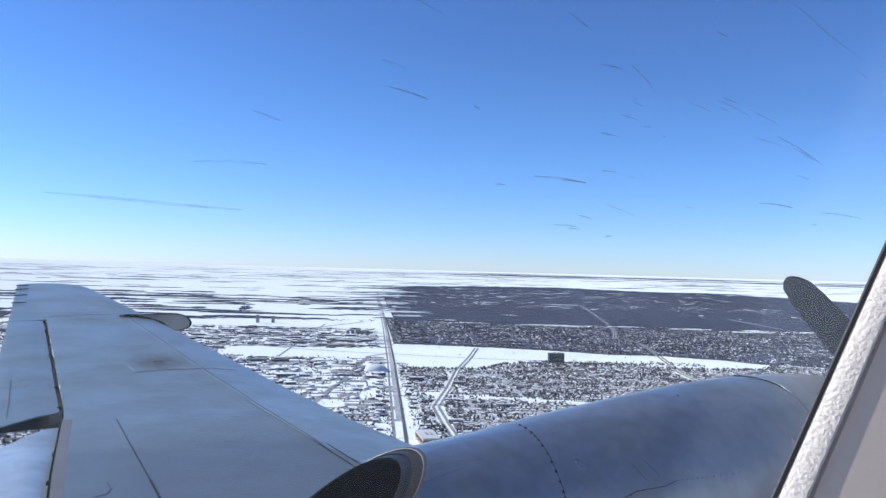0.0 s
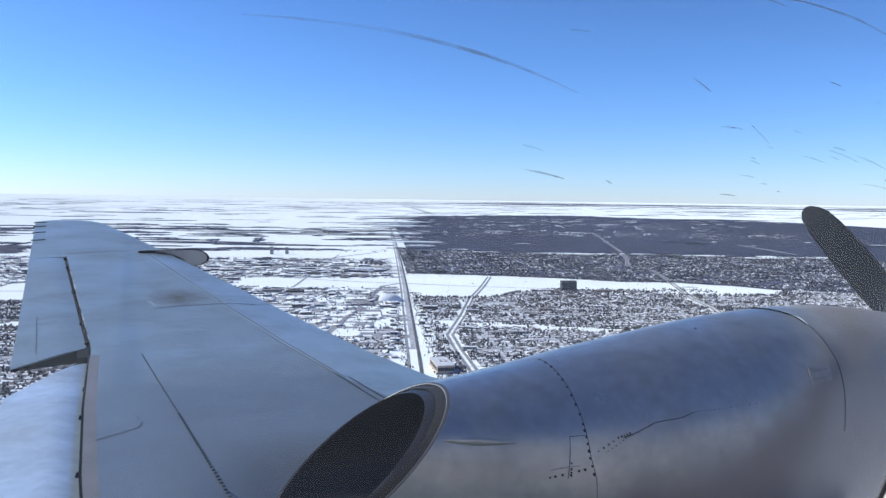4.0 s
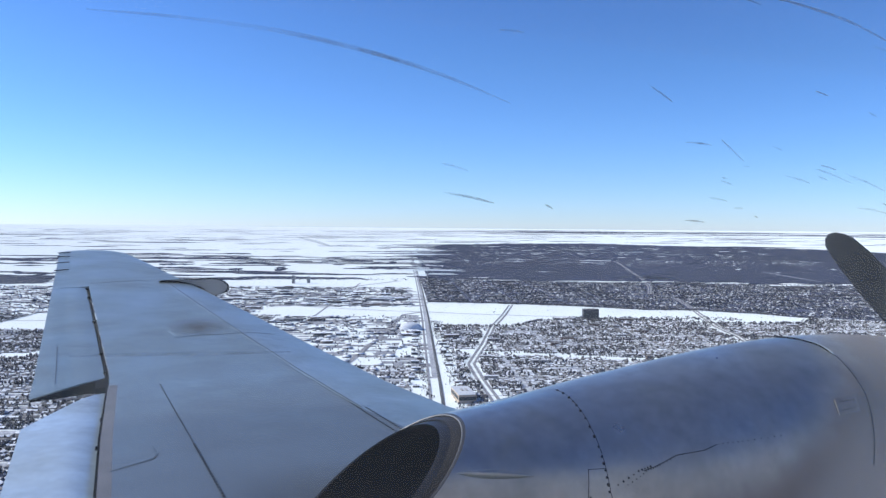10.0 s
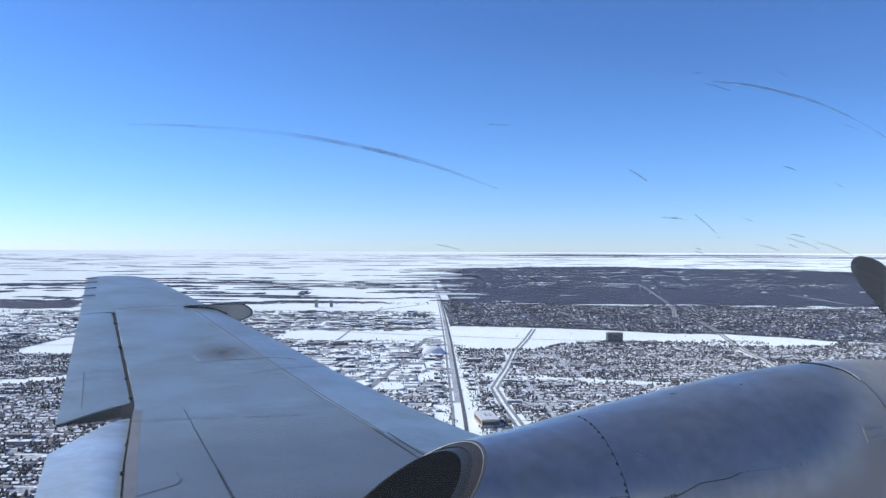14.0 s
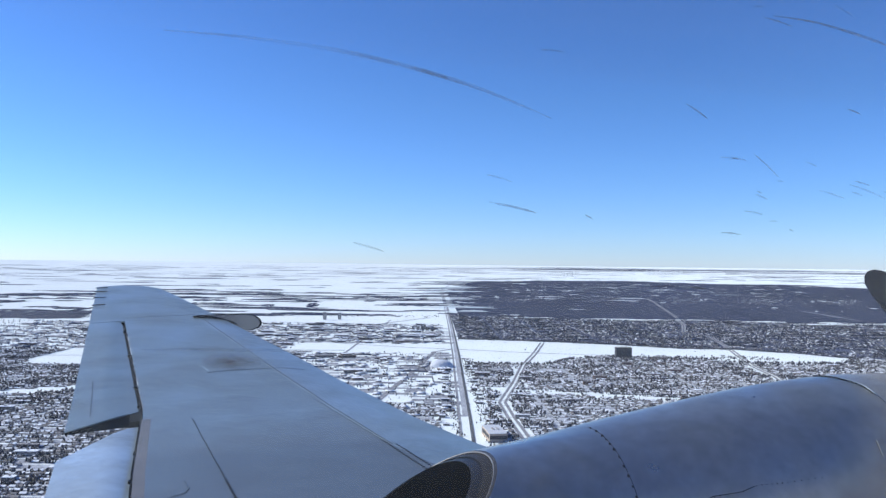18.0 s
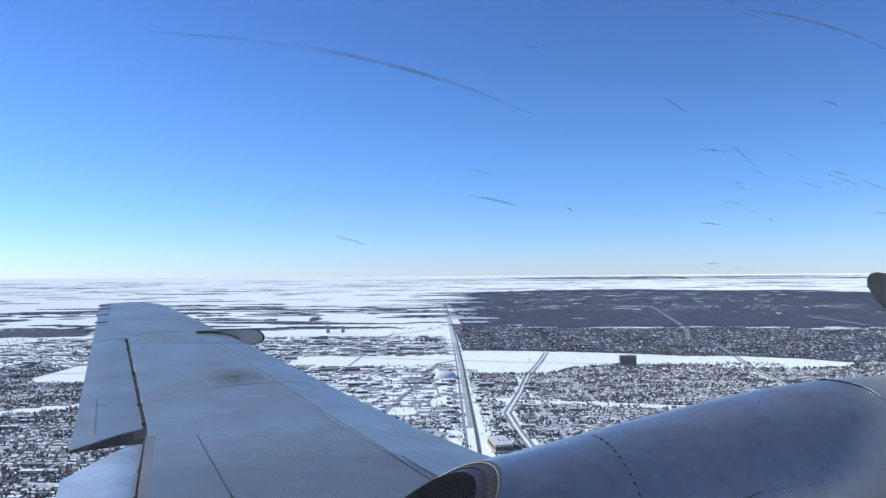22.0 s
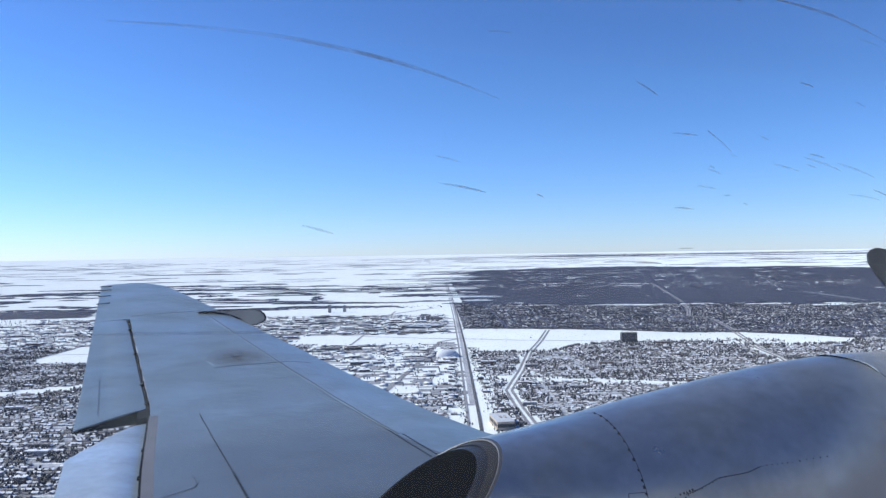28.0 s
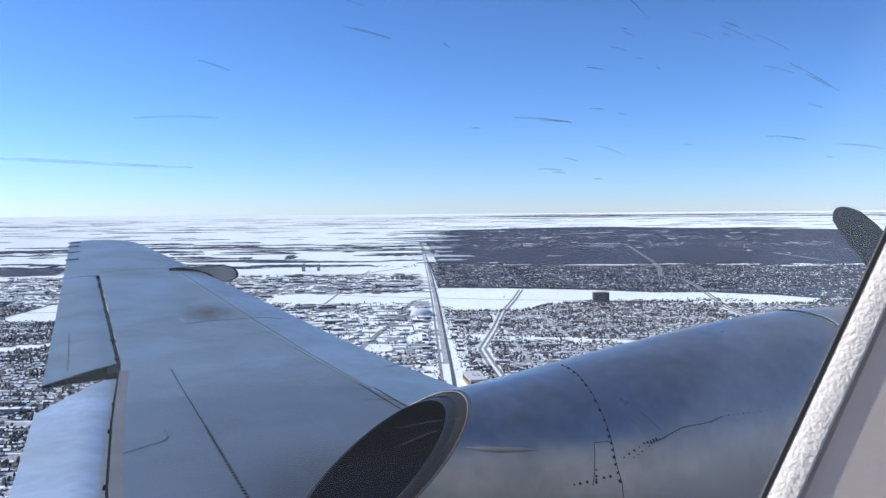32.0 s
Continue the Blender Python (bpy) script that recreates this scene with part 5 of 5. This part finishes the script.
for (sx, sz), i in box_corner.items():
    wall_outer[i] = (6 * sx, PANE - 0.036, EYE + (1.0 if sz > 0 else -1.3))
loft("wall_cabin", [rim(0.0060, PANE + 0.0015), rim(0.0072, PANE + 0.0015), rim(0.0072, PANE - 0.0073), rim(0.0085, PANE - 0.0085), rim(0.0120, PANE - 0.0110), rim(0.0480, PANE - 0.0350), rim(0.05, PANE - 0.036), wall_outer], M_PANEL, None, smooth=False)
tagged(bpy.data.objects["wall_cabin"], "beige cabin side panel", "wall", kind="structure")
m = bpy.data.materials.new("acrylic_pane")
m.use_nodes = True
nn, ll = m.node_tree.nodes, m.node_tree.links
mixs, tr, gl = nn.new("ShaderNodeMixShader"), nn.new("ShaderNodeBsdfTransparent"), nn.new("ShaderNodeBsdfGlossy")
gl.inputs["Roughness"].default_value = 0.05
tr.inputs["Color"].default_value = (0.97, 0.98, 1.0, 1)
mixs.inputs[0].default_value = 0.03
ll.new(tr.outputs[0], mixs.inputs[1])
ll.new(gl.outputs[0], mixs.inputs[2])
# reflected glare near the slanted rim, imitated by a step in the pane's haze
veil, haze = nn.new("ShaderNodeMixShader"), nn.new("ShaderNodeBsdfTranslucent")
glare_at, glare_x, glare_edge = nn.new("ShaderNodeTexCoord"), nn.new("ShaderNodeVectorMath"), nn.new("ShaderNodeMapRange")
glare_x.operation, glare_x.inputs[1].default_value = "DOT_PRODUCT", (1.0, 0.0, -0.62)
glare_edge.interpolation_type = "SMOOTHSTEP"
glare_edge.inputs[1].default_value, glare_edge.inputs[2].default_value, glare_edge.inputs[3].default_value, glare_edge.inputs[4].default_value = 0.226 - 0.62 * EYE, 0.246 - 0.62 * EYE, 0.015, 0.052
ll.new(glare_at.outputs["Object"], glare_x.inputs[0])
ll.new(glare_x.outputs["Value"], glare_edge.inputs[0])
ll.new(glare_edge.outputs[0], veil.inputs[0])
ll.new(mixs.outputs[0], veil.inputs[1])
ll.new(haze.outputs[0], veil.inputs[2])
haze.inputs[0].default_value = (0.74, 0.86, 1.0, 1)
ll.new(veil.outputs[0], nn["Material Output"].inputs[0])
edge = rim(0.002, PANE)
pane = link("pane", edge, [tuple(range(len(edge)))], m, window, "clear scratched acrylic pane")
pane.visible_shadow = False

# scratches in the pane: (x, z) in millimetres
def scratch_material(name, depth):
    """Light-scattering groove that lets most of the view through."""
    m = bpy.data.materials.new(name)
    m.use_nodes = True
    n, l = m.node_tree.nodes, m.node_tree.links
    mix, clear, grey = n.new("ShaderNodeMixShader"), n.new("ShaderNodeBsdfTransparent"), n.new("ShaderNodeBsdfTranslucent")
    grey.inputs[0].default_value = (0.085, 0.095, 0.115, 1)
    tex, span, at = n.new("ShaderNodeTexNoise"), n.new("ShaderNodeMapRange"), n.new("ShaderNodeTexCoord")
    tex.inputs["Scale"].default_value = 90.0
    span.inputs[1].default_value, span.inputs[2].default_value, span.inputs[3].default_value, span.inputs[4].default_value = 0.35, 0.65, depth * 0.4, depth
    l.new(at.outputs["Object"], tex.inputs["Vector"])
    l.new(tex.outputs[0], span.inputs[0])
    l.new(span.outputs[0], mix.inputs[0])
    l.new(clear.outputs[0], mix.inputs[1])
    l.new(grey.outputs[0], mix.inputs[2])
    l.new(mix.outputs[0], n["Material Output"].inputs[0])
    return m


M_SCRATCH, M_FAINT = scratch_material("scratch", 0.33), scratch_material("faint_scratch", 0.155)


def scratch(pts, width, faint=False):
    line = [(x / 1000, PANE - 0.0008, EYE + z / 1000) for x, z in pts]
    n = len(line)
    wide = [width * (0.25 + 0.75 * math.sin(math.pi * (i + 0.5) / n)) / 1000 for i in range(n)]
    ob = ribbon("scratch", line, wide, (0, -1, 0), M_FAINT if faint else M_SCRATCH, window, "fine scratch in the pane", thick=0.00005)
    ob.visible_shadow = False


def curve(pts, n=6):
    """Smooth line through the points."""
    out = []
    for i in range(len(pts) - 1):
        p0, p1, p2, p3 = (Vector(pts[min(max(k, 0), len(pts) - 1)]) for k in (i - 1, i, i + 1, i + 2))
        for k in range(n):
            t = k / n
            out.append(tuple(0.5 * (2 * p1 + (p2 - p0) * t + (2 * p0 - 5 * p1 + 4 * p2 - p3) * t * t + (3 * p1 - p0 - 3 * p2 + p3) * t ** 3)))
    return out + [tuple(pts[-1])]


scratch(curve([(14.5, 52.6), (30, 53.0), (46, 52.6), (57, 51.6), (69, 49.9), (80, 47.8), (90, 45.2), (101.5, 41.7)]), 1.0, True)
scratch(curve([(54, 51.9), (62, 50.9), (70, 49.6), (78, 48.0), (88, 45.7)]), 0.7, True)
scratch(curve([(66, 50.4), (70, 49.7), (75, 48.8)]), 0.8)
scratch(curve([(168.5, 74.5), (181.7, 74.6), (194.8, 73.4), (206.3, 71.8), (218.3, 68.9), (224.5, 67.0)]), 0.75)
scratch(curve([(188, 74.2), (196, 73.2), (206, 71.8), (214, 70.0)]), 0.8, True)
scratch(curve([(217, 69.2), (232.1, 64.5), (244.1, 58.9), (262.2, 52.2)]), 0.55, True)
scratch(curve([(11.5, -10.6), (20, -10.8), (30, -11.2), (40, -11.6), (52, -11.9)]), 0.75, True)
scratch(curve([(20, -10.8), (30, -11.2), (34, -11.4)]), 0.5, True)
scratch(curve([(39, -11.6), (45, -11.8)]), 0.45, True)
DEEP = [(165.3, 73.7, 175.1, 72.4), (140.4, 48.4, 146.9, 45.2), (162.7, 36.6, 170.5, 31.2), (155.0, 35.3, 157.0, 35.3), (195.1, 51.5, 199.9, 50.5), (151.5, 15.8, 157.9, 15.4),
        (174.2, 17.2, 175.6, 16.8), (222.1, 21.6, 242.6, 14.3), (229.0, 18.6, 239.0, 15.2), (213.8, -0.4, 229.4, -1.0), (130.0, 1.8, 147.3, 1.2), (139.0, 1.4, 147.3, 1.2),
        (111.0, 19.0, 113.0, 18.1), (87.0, 20.9, 97.6, 19.1), (154.2, -13.6, 156.5, -13.5), (152.8, 5.0, 157.4, 5.0), (197.8, 31.4, 203.6, 30.4)]
FAINT = [(85.4, 21.2, 97.6, 19.1), (53.6, 11.2, 60.5, 9.4), (40.5, -1.7, 57.6, -1.0), (151.0, 35.4, 159.6, 35.1), (162.7, 26.2, 166.9, 25.0), (158.8, 21.7, 165.0, 21.0), (184.6, 28.2, 193.8, 26.4),
         (195.9, 30.4, 209.5, 26.9), (84.9, 27.5, 91.3, 26.1), (167.3, 19.2, 170.4, 19.2), (98.5, 57.8, 105.0, 57.9), (161.2, 76.0, 165.2, 76.6), (190.1, 80.2, 196.9, 78.0), (217.2, 65.7, 225.9, 64.0),
         (215.7, 47.1, 219.4, 45.9)]
LOW_FAINT = [(208.3, 29.1, 222.9, 25.1), (163.0, 27.0, 165.0, 26.6), (180.1, 35.8, 183.8, 34.8), (170.0, 30.1, 172.6, 30.0), (211.6, 20.1, 224.5, 18.6), (161.7, 4.2, 164.6, 3.8),
         (241.5, -2.0, 264.0, -3.0), (230.0, 9.8, 236.5, 8.8), (154.7, -4.5, 164.7, -7.3), (136.7, -11.1, 144.6, -11.4), (183.6, -3.5, 187.0, -3.7), (144.9, -8.1, 149.6, -8.9), (238.1, -6.0, 240.8, -6.2),
         (258.9, 48.2, 264.6, 45.9), (118.0, -1.2, 121.0, -1.2), (196.9, 28.3, 200.5, 27.4), (141.5, -11.9, 145.5, -12.0),
             (97.4, -74.3, 117.1, -73.8), (97.3, -79.2, 110.8, -75.5), (165.5, -78.9, 171.2, -84.4), (169.3, -77.8, 176.0, -83.4), (95.6, -59.0, 105.2, -59.0), (89.2, -66.5, 98.6, -67.5)]
for lines, faint in ((DEEP, False), (FAINT, True), (LOW_FAINT, True)):
    for x0, z0, x1, z1 in lines:
        bend = 0.02 * (x1 - x0)
        scratch(curve([(x0, z0), ((x0 + x1) / 2, (z0 + z1) / 2 + bend), (x1, z1)], 4), (0.42 if faint else 0.36) + 0.006 * (x1 - x0), faint)

# ---- the rest of the cabin, behind the camera ----
for name, lo, hi, lab in (("floor_cabin", (-6, -2.6, -1.36), (6, 0.18, -1.3), "dark cabin floor"), ("ceiling_cabin", (-6, -2.6, 1.0), (6, 0.18, 1.06), "beige cabin ceiling"),
                          ("wall_far_low", (-6, -2.66, -1.3), (6, -2.6, -0.7), "beige far cabin wall below the windows"), ("wall_far_high", (-6, -2.66, 0.85), (6, -2.6, 1.0), "beige far cabin wall above the windows"), ("wall_fore", (6, -2.6, -1.3), (6.06, 0.18, 1.0), "beige cabin bulkhead"), ("wall_aft", (-6.06, -2.6, -1.3), (-6, 0.18, 1.0), "beige cabin bulkhead")):
    tagged(box(name, (lo[0], lo[1], lo[2] + EYE), (hi[0], hi[1], hi[2] + EYE), M_PANEL), lab, "cabin", kind="structure")
for name, z0, rise, lab in (("fuselage_roof", 1.06, 0.55, "pale rounded fuselage roof"), ("fuselage_belly", -1.36, -0.6, "pale rounded fuselage belly")):
    arcs = []
    for x, f in ((-6.06, 1), (-3, 1), (0, 1), (3, 1), (6.06, 1)):
        arc = [(x, -1.24 + 1.42 * math.cos(a), z0 + rise * math.sin(a)) for a in np.linspace(0, math.pi, 17)]
        arcs.append(arc + [(x, y, z - 0.03 * (1 if rise > 0 else -1)) for x, y, z in reversed(arc)])
    loft(name, arcs, M_FLAP, aircraft, lab, caps=(True, True))
# outer skin of the hull round the window, and its red stripe
for lo, hi in (((-6, 0.2, -1.36), (6, 0.212, -0.22)), ((-6, 0.2, 0.22), (6, 0.212, 1.06)), ((0.5, 0.2, -0.218), (6, 0.212, 0.218)), ((-6, 0.2, -0.218), (-0.3, 0.212, 0.218))):
    box("hull_panel", lo, hi, M_HULL, aircraft, "bare aluminium hull skin beside the window")
M_STRIPE = material("red_hull_stripe", (0.30, 0.05, 0.045), 0.4, 0.2, 0.15, 3.0)
box("hull_stripe", (-6, 0.212, -0.62), (6, 0.215, -0.46), M_STRIPE, aircraft, "faded red hull stripe")
